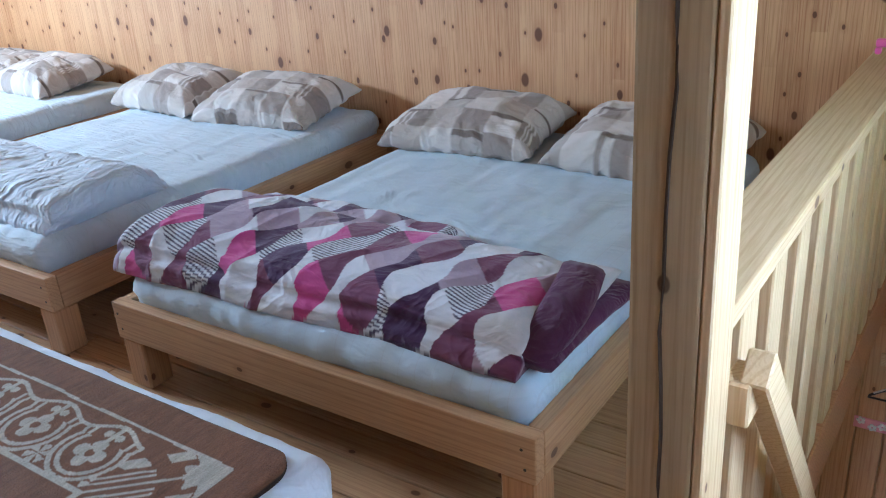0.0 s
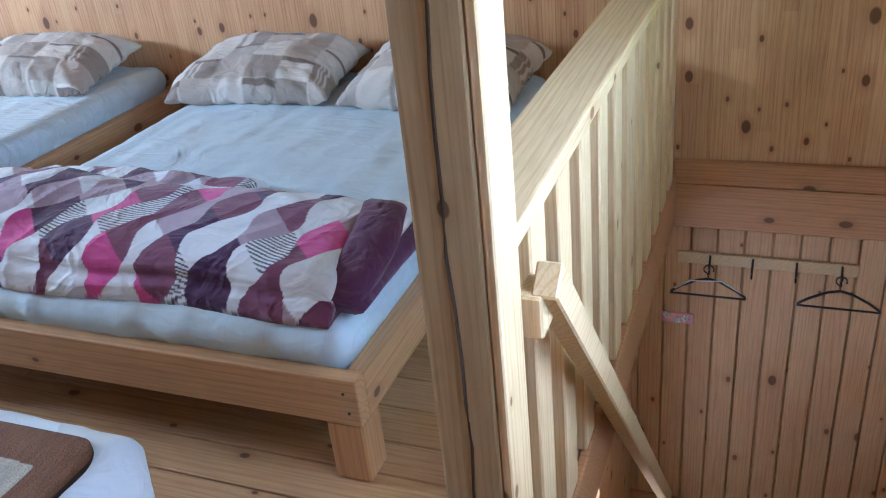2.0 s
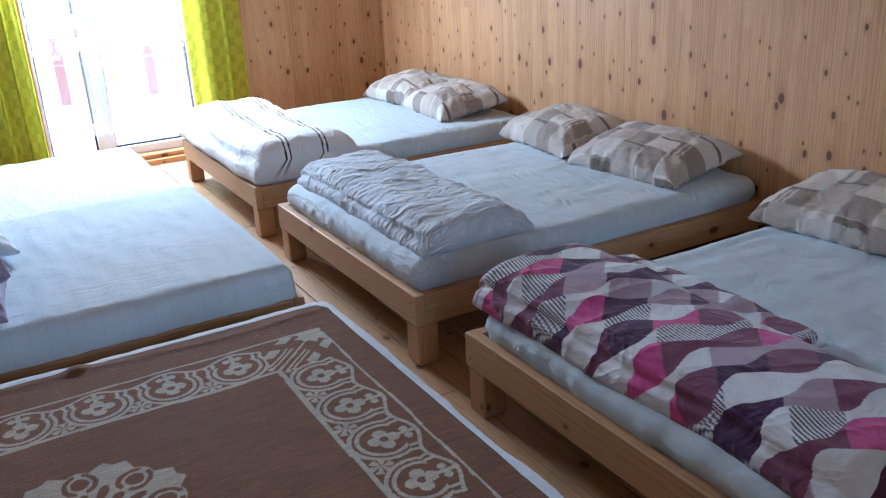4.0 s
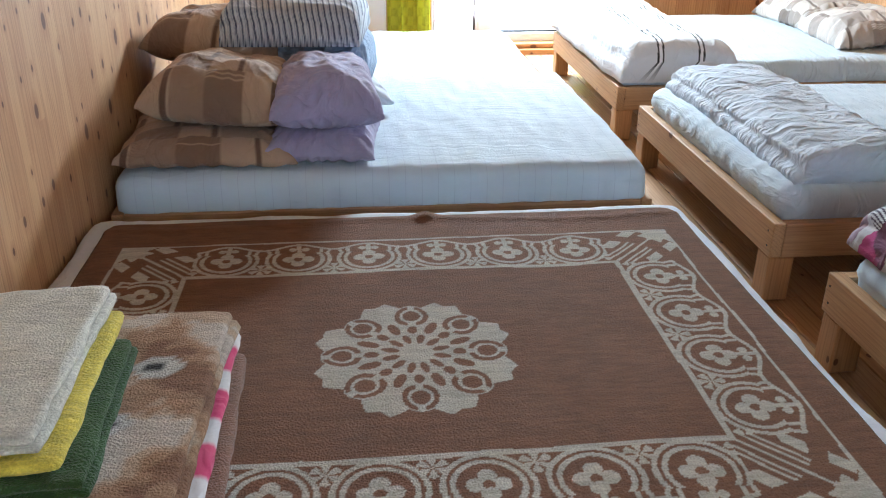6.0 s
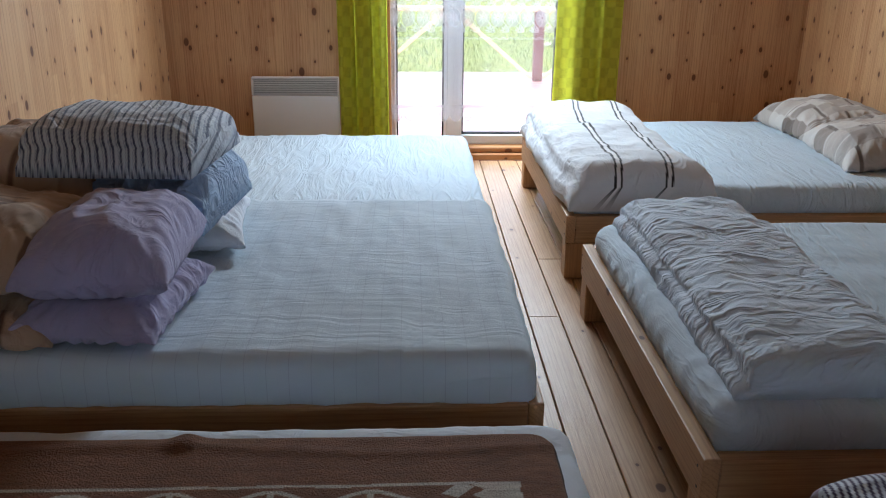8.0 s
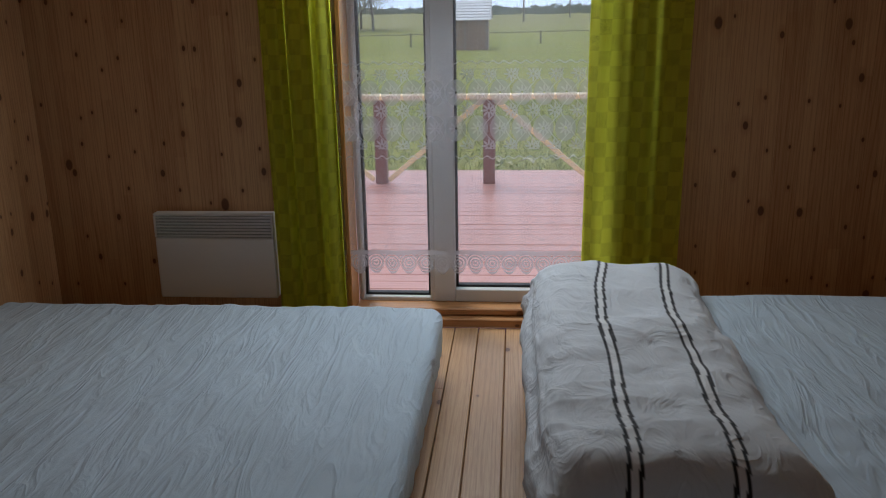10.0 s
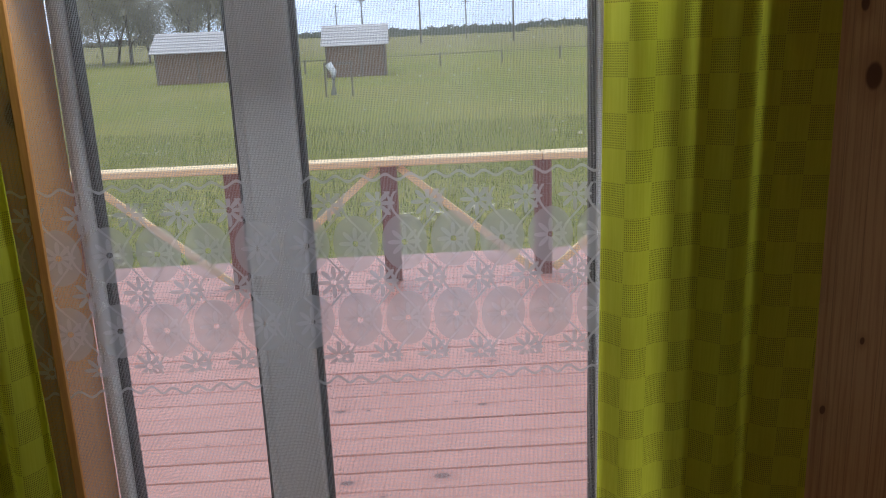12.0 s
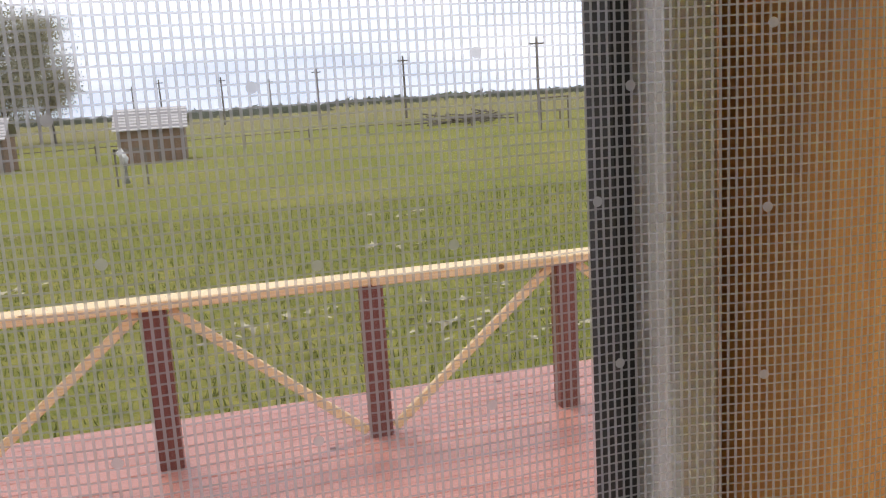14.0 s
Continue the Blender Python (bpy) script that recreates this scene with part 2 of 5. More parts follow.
duvet_blue = fabric("light_blue_duvet", (0.30, 0.42, 0.62), wrinkle=0.9, scale=(6.0, 9.0, 9.0))
plum = fabric("dark_plum_cotton", (0.085, 0.02, 0.075), wrinkle=0.6)
lilac = fabric("lilac_cotton", (0.34, 0.32, 0.50), wrinkle=0.45)
cream_fleece = fabric("cream_fleece", (0.72, 0.71, 0.62), wrinkle=0.15, weave=0.25, pile=1.0)
yellow_fleece = fabric("yellow_fleece", (0.80, 0.67, 0.09), wrinkle=0.15, weave=0.2, pile=1.0)
green_fleece = fabric("dark_green_fleece", (0.035, 0.10, 0.018), wrinkle=0.2, weave=0.6, pile=1.0)
brown_fleece = fabric("brown_fleece", (0.26, 0.13, 0.08), wrinkle=0.15, weave=0.6, pile=1.0)


def curtain_green(name="lime_woven_curtain", lo=(0.56, 0.60, 0.04), hi=(0.74, 0.78, 0.09)):
    """Lime cotton, squares of open weave in every other field; lets light through."""
    m, nt, b = mat(name, 0.85)
    uv = nt.nodes.new("ShaderNodeUVMap").outputs[0]
    s = nd(nt, "ShaderNodeSeparateXYZ", {0: uv}).outputs
    cu = ma(nt, "FLOOR", ma(nt, "DIVIDE", s[0], 0.058))
    cv = ma(nt, "FLOOR", ma(nt, "DIVIDE", s[1], 0.069))
    odd = ma(nt, "LESS_THAN", ma(nt, "FRACT", ma(nt, "MULTIPLY", ma(nt, "ADD", cu, cv), 0.5)), 0.25)
    gu = ma(nt, "GREATER_THAN", ma(nt, "FRACT", ma(nt, "DIVIDE", s[0], 0.0040)), 0.5)
    gv = ma(nt, "GREATER_THAN", ma(nt, "FRACT", ma(nt, "DIVIDE", s[1], 0.0048)), 0.5)
    hole = ma(nt, "MULTIPLY", ma(nt, "MULTIPLY", gu, gv), odd)
    slub = nd(nt, "ShaderNodeTexNoise", {"Vector": nd(nt, "ShaderNodeMapping", {"Vector": uv, "Scale": (260.0, 9.0, 1.0)}).outputs[0], "Scale": 1.0, "Detail": 3.0}).outputs["Fac"]
    col = mixc(nt, slub, lo, hi)
    col = mixc(nt, ma(nt, "MULTIPLY", hole, 0.72), col, (0.11, 0.115, 0.012))
    nt.links.new(col, b.inputs["Base Color"])
    bump(nt, b, ma(nt, "SUBTRACT", slub, ma(nt, "MULTIPLY", hole, 0.8)), 0.4, 0.002)
    tr = nd(nt, "ShaderNodeBsdfTranslucent", {"Color": col})
    mx = nd(nt, "ShaderNodeMixShader", {0: 0.70, 1: b.outputs[0], 2: tr.outputs[0]})
    nt.links.new(mx.outputs[0], nt.nodes["Material Output"].inputs["Surface"])
    return m


def lace():
    """White net: a fine grid of threads with a scalloped hem band and a band of flowers in ogee lattice."""
    m, nt, b = mat("white_lace_net", 0.9)
    uv = nt.nodes.new("ShaderNodeUVMap").outputs[0]
    s = nd(nt, "ShaderNodeSeparateXYZ", {0: uv}).outputs
    u, v = s[0], s[1]
    tu = ma(nt, "LESS_THAN", ma(nt, "FRACT", ma(nt, "DIVIDE", u, 0.0030)), 0.34)
    tv = ma(nt, "LESS_THAN", ma(nt, "FRACT", ma(nt, "DIVIDE", v, 0.0036)), 0.20)
    net = ma(nt, "MULTIPLY", ma(nt, "MAXIMUM", ma(nt, "MULTIPLY", tu, 0.48), ma(nt, "MULTIPLY", tv, 0.40)), 1.0)
    # small woven dots
    dv = nd(nt, "ShaderNodeTexVoronoi", {"Vector": uv, "Scale": 17.0, "Randomness": 0.35}, dims="2D").outputs["Distance"]
    dots = ma(nt, "MULTIPLY", ma(nt, "LESS_THAN", dv, 0.032), 0.6)
    # ogee lattice: period 0.11 wide, 0.15 high, in the band 0.84..1.33
    P, Q = 0.105, 0.17

    def cell(du, dv_, pu, pv):
        a = ma(nt, "SUBTRACT", ma(nt, "FRACT", ma(nt, "ADD", ma(nt, "DIVIDE", u, pu), du)), 0.5)
        c = ma(nt, "SUBTRACT", ma(nt, "FRACT", ma(nt, "ADD", ma(nt, "DIVIDE", v, pv), dv_)), 0.5)
        return ma(nt, "MULTIPLY", a, pu), ma(nt, "MULTIPLY", c, pv)

    band = ma(nt, "MULTIPLY", ma(nt, "GREATER_THAN", v, 0.92), ma(nt, "LESS_THAN", v, 1.30))
    cosv = nd(nt, "ShaderNodeMath", {0: ma(nt, "MULTIPLY", v, 2 * math.pi / Q)}, op="COSINE").outputs[0]
    lat = 0.0
    for sgn, sh in ((1, 0.0), (-1, 0.5)):
        a = ma(nt, "FRACT", ma(nt, "ADD", ma(nt, "ADD", ma(nt, "DIVIDE", u, P), sh), ma(nt, "MULTIPLY", cosv, 0.24 * sgn)))
        lat = ma(nt, "MAXIMUM", lat, ma(nt, "LESS_THAN", ma(nt, "ABSOLUTE", ma(nt, "SUBTRACT", a, 0.5)), 0.028))
    flo, veil = 0.0, 0.0
    for du, dv_ in ((0.0, 0.0), (0.5, 0.5)):
        a, c = cell(du, dv_, P, Q)
        r = nd(nt, "ShaderNodeMath", {0: ma(nt, "ADD", ma(nt, "MULTIPLY", a, a), ma(nt, "MULTIPLY", c, c))}, op="SQRT").outputs[0]
        th = nd(nt, "ShaderNodeMath", {0: c, 1: a}, op="ARCTAN2").outputs[0]
        pet = ma(nt, "ABSOLUTE", nd(nt, "ShaderNodeMath", {0: ma(nt, "MULTIPLY", th, 4.0)}, op="COSINE").outputs[0])
        rad = ma(nt, "ADD", 0.009, ma(nt, "MULTIPLY", ma(nt, "POWER", pet, 1.6), 0.027))
        f = ma(nt, "MULTIPLY", ma(nt, "LESS_THAN", r, rad), ma(nt, "GREATER_THAN", r, 0.0065))
        if du:
            # every other row of ovals is closely woven
            oval = ma(nt, "ADD", ma(nt, "POWER", ma(nt, "DIVIDE", a, 0.46 * P), 2.0), ma(nt, "POWER", ma(nt, "DIVIDE", c, 0.36 * Q), 2.0))
            veil = ma(nt, "MULTIPLY", ma(nt, "LESS_THAN", oval, 1.0), ma(nt, "GREATER_THAN", r, 0.0065))
        flo = ma(nt, "MAXIMUM", flo, f)
    fl = ma(nt, "MULTIPLY", ma(nt, "MAXIMUM", lat, flo), band)
    # little leaves along the upper and lower edge of the band
    edge = 0.0
    for v0, amp in ((0.88, 0.007), (1.33, -0.006)):
        wavec = nd(nt, "ShaderNodeMath", {0: ma(nt, "MULTIPLY", u, 2 * math.pi / 0.052)}, op="COSINE").outputs[0]
        dd = ma(nt, "ABSOLUTE", ma(nt, "SUBTRACT", ma(nt, "SUBTRACT", v, v0), ma(nt, "MULTIPLY", wavec, amp)))
        edge = ma(nt, "MAXIMUM", edge, ma(nt, "LESS_THAN", dd, 0.0032))
    # hem: rings within the bottom 0.1 m
    a = ma(nt, "MULTIPLY", ma(nt, "SUBTRACT", ma(nt, "FRACT", ma(nt, "DIVIDE", u, 0.085)), 0.5), 0.085)
    c = ma(nt, "SUBTRACT", v, 0.345)
    r = nd(nt, "ShaderNodeMath", {0: ma(nt, "ADD", ma(nt, "MULTIPLY", a, a), ma(nt, "MULTIPLY", c, c))}, op="SQRT").outputs[0]
    ringa = ma(nt, "GREATER_THAN", nd(nt, "ShaderNodeMath", {0: ma(nt, "MULTIPLY", r, 420.0)}, op="SINE").outputs[0], -0.25)
    hem = ma(nt, "MULTIPLY", ringa, ma(nt, "LESS_THAN", v, 0.395))
    dense = ma(nt, "MULTIPLY", ma(nt, "LESS_THAN", v, 0.41), ma(nt, "GREATER_THAN", v, 0.388))
    full = ma(nt, "MAXIMUM", ma(nt, "MAXIMUM", fl, hem), ma(nt, "MAXIMUM", edge, dense))
    tex = nd(nt, "ShaderNodeTexNoise", {"Vector": uv, "Scale": 700.0}).outputs["Fac"]
    part_a = ma(nt, "MULTIPLY", full, ma(nt, "ADD", 0.5, ma(nt, "MULTIPLY", tex, 0.4)))
    close = ma(nt, "MULTIPLY", ma(nt, "MULTIPLY", veil, band), 0.52)
    alpha = ma(nt, "MAXIMUM", ma(nt, "MAXIMUM", ma(nt, "MAXIMUM", net, close), part_a), dots, clamp=True)
    b.inputs["Base Color"].default_value = (0.80, 0.81, 0.84, 1)
    tl = nd(nt, "ShaderNodeBsdfTranslucent", {"Color": (0.66, 0.68, 0.74, 1)})
    cloth = nd(nt, "ShaderNodeMixShader", {0: 0.5, 1: b.outputs[0], 2: tl.outputs[0]})
    clear = nt.nodes.new("ShaderNodeBsdfTransparent")
    mx = nd(nt, "ShaderNodeMixShader", {0: alpha, 1: clear.outputs[0], 2: cloth.outputs[0]})
    nt.links.new(mx.outputs[0], nt.nodes["Material Output"].inputs["Surface"])
    return m


curtain_mat = curtain_green()
pale_curtain_mat = curtain_green("pale_green_curtain", (0.40, 0.60, 0.20), (0.52, 0.72, 0.28))
lace_mat = lace()


def glass():
    m, nt, b = mat("window_glass", 0.02)
    clear = nt.nodes.new("ShaderNodeBsdfTransparent")
    gl = nd(nt, "ShaderNodeBsdfGlossy", {"Roughness": 0.02})
    fr = nd(nt, "ShaderNodeFresnel", {"IOR": 1.35})
    mx = nd(nt, "ShaderNodeMixShader", {0: fr.outputs[0], 1: clear.outputs[0], 2: gl.outputs[0]})
    nt.links.new(mx.outputs[0], nt.nodes["Material Output"].inputs["Surface"])
    return m


glass_mat = glass()


def meadow():
    m, nt, b = mat("meadow_grass", 0.95)
    co = obj_coords(nt, False)
    n1 = nd(nt, "ShaderNodeTexNoise", {"Vector": co, "Scale": 0.09, "Detail": 5.0}).outputs["Fac"]
    n2 = nd(nt, "ShaderNodeTexNoise", {"Vector": co, "Scale": 5.0, "Detail": 6.0, "Roughness": 0.7}).outputs["Fac"]
    n3 = nd(nt, "ShaderNodeTexNoise", {"Vector": co, "Scale": 0.55, "Detail": 4.0}).outputs["Fac"]
    c = mixc(nt, smooth(nt, n1, 0.35, 0.65), (0.20, 0.20, 0.042), (0.27, 0.24, 0.07))
    c = mixc(nt, smooth(nt, n2, 0.3, 0.75), c, (0.115, 0.135, 0.025))
    c = mixc(nt, ma(nt, "MULTIPLY", smooth(nt, n3, 0.5, 0.75), 0.5), c, (0.21, 0.19, 0.07))
    y = nd(nt, "ShaderNodeSeparateXYZ", {0: co}).outputs[1]
    c = mixc(nt, ma(nt, "MULTIPLY", smooth(nt, y, 75.0, 130.0), 0.55), c, (0.20, 0.17, 0.09))
    nt.links.new(c, b.inputs["Base Color"])
    b.inputs["Specular IOR Level"].default_value = 0.1
    bump(nt, b, n2, 0.8, 0.06)
    return m


meadow_mat = meadow()
dry_mat = plain("dry_leaf_litter", (0.40, 0.36, 0.25), 0.9, 0.3, 8.0)
shed_wall_mat = plain("weathered_shed_boards", (0.20, 0.13, 0.085), 0.85, 0.35, 6.0)
shed_roof_mat = plain("pale_shingle_roof", (0.46, 0.44, 0.43), 0.8, 0.15, 5.0)
trunk_mat = plain("grey_bark", (0.12, 0.11, 0.095), 0.9, 0.3, 4.0)
twig_mat = plain("spring_twigs", (0.36, 0.34, 0.25), 0.9, 0.3, 1.0)
hedge_mat = plain("far_hedge_green", (0.15, 0.165, 0.13), 0.95, 0.3, 0.3)
pole_mat = plain("old_pole_wood", (0.16, 0.14, 0.12), 0.9, 0.2, 3.0)
net_mat = plain("white_net_cord", (0.6, 0.6, 0.58), 0.8)


# ---------------------------------------------------------------- building helpers
def mesh_of(bm, name):
    me = bpy.data.meshes.new(name)
    bm.to_mesh(me)
    bm.free()
    return me


def part(name, bm, material, parent=None, label="", smooth_faces=False):
    """Links a bmesh (in world coordinates) as one mesh object under a thing or a part."""
    me = bm if isinstance(bm, bpy.types.Mesh) else mesh_of(bm, name)
    if not me.materials:
        me.materials.append(material)
    if smooth_faces:
        me.polygons.foreach_set("use_smooth", [True] * len(me.polygons))
    o = new(name, me)
    if parent is not None:
        o.parent = parent
        if parent.parent is None:
            o.matrix_parent_inverse = Matrix.Translation(-parent.location)
    if label:
        tagged(o, label)
    return o


def thing(name, loc, label, category, group="", kind=""):
    e = new(name)
    e.empty_display_size = 0.05
    e.location = loc
    return tagged(e, label, category, group, kind)


def box(x0, x1, y0, y1, z0, z1, bev=0.004, seg=1):
    bm = bmesh.new()
    add_box(bm, x0, x1, y0, y1, z0, z1)
    if bev:
        bmesh.ops.bevel(bm, geom=bm.edges[:], offset=bev, segments=seg, affect="EDGES", profile=0.6)
    return bm


def add_box(bm, x0, x1, y0, y1, z0, z1):
    m = Matrix.Translation(((x0 + x1) / 2, (y0 + y1) / 2, (z0 + z1) / 2)) @ Matrix.Diagonal((x1 - x0, y1 - y0, z1 - z0, 1))
    return bmesh.ops.create_cube(bm, size=1.0, matrix=m)["verts"]


def beam_between(a, b, w, h, bev=0.003):
    """A squared timber from a to b; w across, h in the upright plane."""
    a, b = Vector(a), Vector(b)
    d = b - a
    bm = bmesh.new()
    q = d.to_track_quat("X", "Z").to_matrix().to_4x4()
    bmesh.ops.create_cube(bm, size=1.0, matrix=Matrix.Translation((a + b) / 2) @ q @ Matrix.Diagonal((d.length, w, h, 1)))
    if bev:
        bmesh.ops.bevel(bm, geom=bm.edges[:], offset=bev, segments=1, affect="EDGES")
    return bm


def tube(points, r, sides=8, close=False, taper=1.0):
    bm = bmesh.new()
    pts = [Vector(p) for p in points]
    rings = []
    n = len(pts)
    for i, p in enumerate(pts):
        d = (pts[(i + 1) % n] - pts[i - 1]) if close else (pts[min(i + 1, n - 1)] - pts[max(i - 1, 0)])
        q = d.to_track_quat("Z", "Y").to_matrix()
        rr = r * (1 + (taper - 1) * i / max(1, n - 1))
        rings.append([bm.verts.new(p + q @ Vector((rr * math.cos(2 * math.pi * k / sides), rr * math.sin(2 * math.pi * k / sides), 0))) for k in range(sides)])
    for i in range(n if close else n - 1):
        A, B = rings[i], rings[(i + 1) % n]
        for k in range(sides):
            bm.faces.new((A[k], A[(k + 1) % sides], B[(k + 1) % sides], B[k]))
    if not close:
        bm.faces.new(rings[0][::-1])
        bm.faces.new(rings[-1])
    return bm


def from_arrays(name, verts, faces, colors=None, uvs=None, smooth_faces=True):
    me = bpy.data.meshes.new(name)
    me.from_pydata([tuple(v) for v in verts], [], faces)
    if colors is not None:
        at = me.color_attributes.new("print", "FLOAT_COLOR", "POINT")
        at.data.foreach_set("color", np.c_[np.asarray(colors), np.ones(len(colors))].astype(np.float32).ravel())
    if uvs is not None:
        uv = me.uv_layers.new(name="UVMap")
        idx = np.empty(len(me.loops), dtype=np.int32)
        me.loops.foreach_get("vertex_index", idx)
        uv.data.foreach_set("uv", np.asarray(uvs, dtype=np.float32)[idx].ravel())
    if smooth_faces:
        me.polygons.foreach_set("use_smooth", [True] * len(me.polygons))
    me.update()
    return me


def grid_faces(nu, nv, off=0, flip=False):
    f = []
    for j in range(nv - 1):
        for i in range(nu - 1):
            a = off + j * nu + i
            q = (a, a + 1, a + nu + 1, a + nu)
            f.append(q[::-1] if flip else q)
    return f


def fbm(p, scale, octaves=3, seed=0.0):
    return noise.fractal(Vector((p[0] * scale + seed, p[1] * scale - seed, p[2] * scale + 0.5 * seed)), 1.0, 2.0, octaves)


def soft_box(x0, x1, y0, y1, z0, z1, r, step, amp, seed, print_fn=None, wr=(1.0, 1.0), sag=0.0, pucker=0.0, bulge=0.0, rail=0.0):
    """A padded block with rounded edges and wrinkled cover."""
    cx, cy, cz = (x0 + x1) / 2, (y0 + y1) / 2, (z0 + z1) / 2
    hx, hy, hz = (x1 - x0) / 2, (y1 - y0) / 2, (z1 - z0) / 2
    bm = bmesh.new()
    n = [max(2, int(2 * h / step)) for h in (hx, hy, hz)]
    index = {}

    def vert(i, j, k):
        key = (i, j, k)
        if key not in index:
            p = Vector((-hx + 2 * hx * i / n[0], -hy + 2 * hy * j / n[1], -hz + 2 * hz * k / n[2]))
            rr = min(r, hz * 0.98)
            inner = Vector((max(-hx + rr, min(hx - rr, p.x)), max(-hy + rr, min(hy - rr, p.y)), max(-hz + rr, min(hz - rr, p.z))))
            d = p - inner
            if d.length > 1e-6:
                p = inner + d.normalized() * rr
                nrm = d.normalized()
            else:
                nrm = Vector((0, 0, 1 if k > n[2] / 2 else -1))
            q = (p.x * wr[0], p.y * wr[1], p.z)
            a = fbm(q, 9.0, 3, seed) * amp + fbm(q, 3.0, 2, seed + 7) * amp * 1.2
            if abs(nrm.z) < 0.6:
                a += pucker * math.sin((p.x + p.y) * 46 + 5 * fbm((p.x, p.y, 0), 4.0, 2, seed)) * (0.5 - 0.5 * p.z / hz)
            if bulge and abs(nrm.z) < 0.9 and cz + p.z > rail:
                a += bulge * min(1.0, (cz + p.z - rail) / 0.03) * (1 - abs(nrm.z))
            if sag:
                a -= sag * (1 - (p.x / hx) ** 2) * (1 - (p.y / hy) ** 2) * (nrm.z > 0.5)
            index[key] = bm.verts.new(Vector((cx, cy, cz)) + p + nrm * a)
        return index[key]

    for a, b, c in ((0, 1, 2), (1, 2, 0), (2, 0, 1)):
        for i in range(n[a]):
            for j in range(n[b]):
                for side in (0, n[c]):
                    ids = []
                    for di, dj in ((0, 0), (1, 0), (1, 1), (0, 1)):
                        t = [0, 0, 0]
                        t[a], t[b], t[c] = i + di, j + dj, side
                        ids.append(vert(*t))
                    bm.faces.new(ids if side else ids[::-1])
    me = mesh_of(bm, "soft")
    if print_fn:
        at = me.color_attributes.new("print", "FLOAT_COLOR", "POINT")
        for v, d in zip(me.vertices, at.data):
            d.color = (*print_fn(v.co.x, v.co.y, v.co.z), 1)
    me.polygons.foreach_set("use_smooth", [True] * len(me.polygons))
    return me


def pillow_mesh(w, d, t, seed, print_fn, n=84, flat=0.45):
    """A stuffed pillow w by d, seams at mid height, corners out; local origin under its middle."""
    vs, cs = [], []
    for side in (1, -1):
        for j in range(n):
            for i in range(n):
                u, v = -1 + 2 * i / (n - 1), -1 + 2 * j / (n - 1)
                u, v = math.sin(u * math.pi / 2), math.sin(v * math.pi / 2)
                x = w / 2 * u * (1 - 0.07 * (1 - v * v))
                y = d / 2 * v * (1 - 0.07 * (1 - u * u))
                k = max(0.0, (1 - abs(u) ** 3.2) * (1 - abs(v) ** 3.2)) ** 0.42
                z = t * (k if side > 0 else -flat * k)
                edge = 1 - k
                a = fbm((u, v, side), 1.6, 3, seed) * 0.015 * t / 0.12 * (0.35 + k)
                pucker = 0.010 * edge * math.sin(26 * math.atan2(v, u) + 3 * fbm((u, v, 0), 2.0, 2, seed))
                vs.append((x, y, z + (a if side > 0 else a * 0.3) + pucker * (0 < k)))
                cs.append(print_fn(u, v))
    nn = n * n
    for j in range(n):
        for i in range(n):
            if i in (0, n - 1) or j in (0, n - 1):
                vs[nn + j * n + i] = vs[j * n + i]
    fs = grid_faces(n, n) + grid_faces(n, n, nn, True)
    lo = min(p[2] for p in vs)
    vs = [(p[0], p[1], p[2] - lo) for p in vs]
    return from_arrays("pillow", vs, fs, cs)


CREAM, SAND, TAUPE, UMBER, GREIGE = (0.60, 0.565, 0.53), (0.46, 0.41, 0.37), (0.30, 0.255, 0.225), (0.17, 0.135, 0.115), (0.40, 0.365, 0.335)
BROWNS = ((0.42, 0.30, 0.21), (0.30, 0.205, 0.14), (0.21, 0.135, 0.09), (0.13, 0.075, 0.05), (0.35, 0.245, 0.165))


def checks(seed, warm=1.0):
    """Large woven squares: taupe and cream fields in turn, some crossed by a dark bar or fine pale lines."""
    rnd = random.Random(seed)
    light, mid, dark, bar, soft = (CREAM, SAND, TAUPE, UMBER, GREIGE) if warm == 1 else BROWNS
    du, dv = rnd.uniform(0.0, 2.0), rnd.uniform(0.0, 2.0)
    tones = ((dark, light, soft, mid), (light, mid, dark, soft), (mid, dark, light, dark), (soft, light, mid, light))

    def f(u, v):
        a, b = (u + 1) * 2.05 + du, (v + 1) * 2.5 + dv
        i, j = int(a), int(b)
        c = tones[i % 4][j % 4]
        fa, fb = a % 1, b % 1
        if (i + j) % 3 == 1 and 0.80 < fa < 0.95:
            c = bar
        elif (i + 2 * j) % 4 == 0 and min(abs(fb - q) for q in (0.62, 0.72, 0.82)) < 0.018:
            c = light
        elif fb < 0.022:
            c = light
        return c
    return f


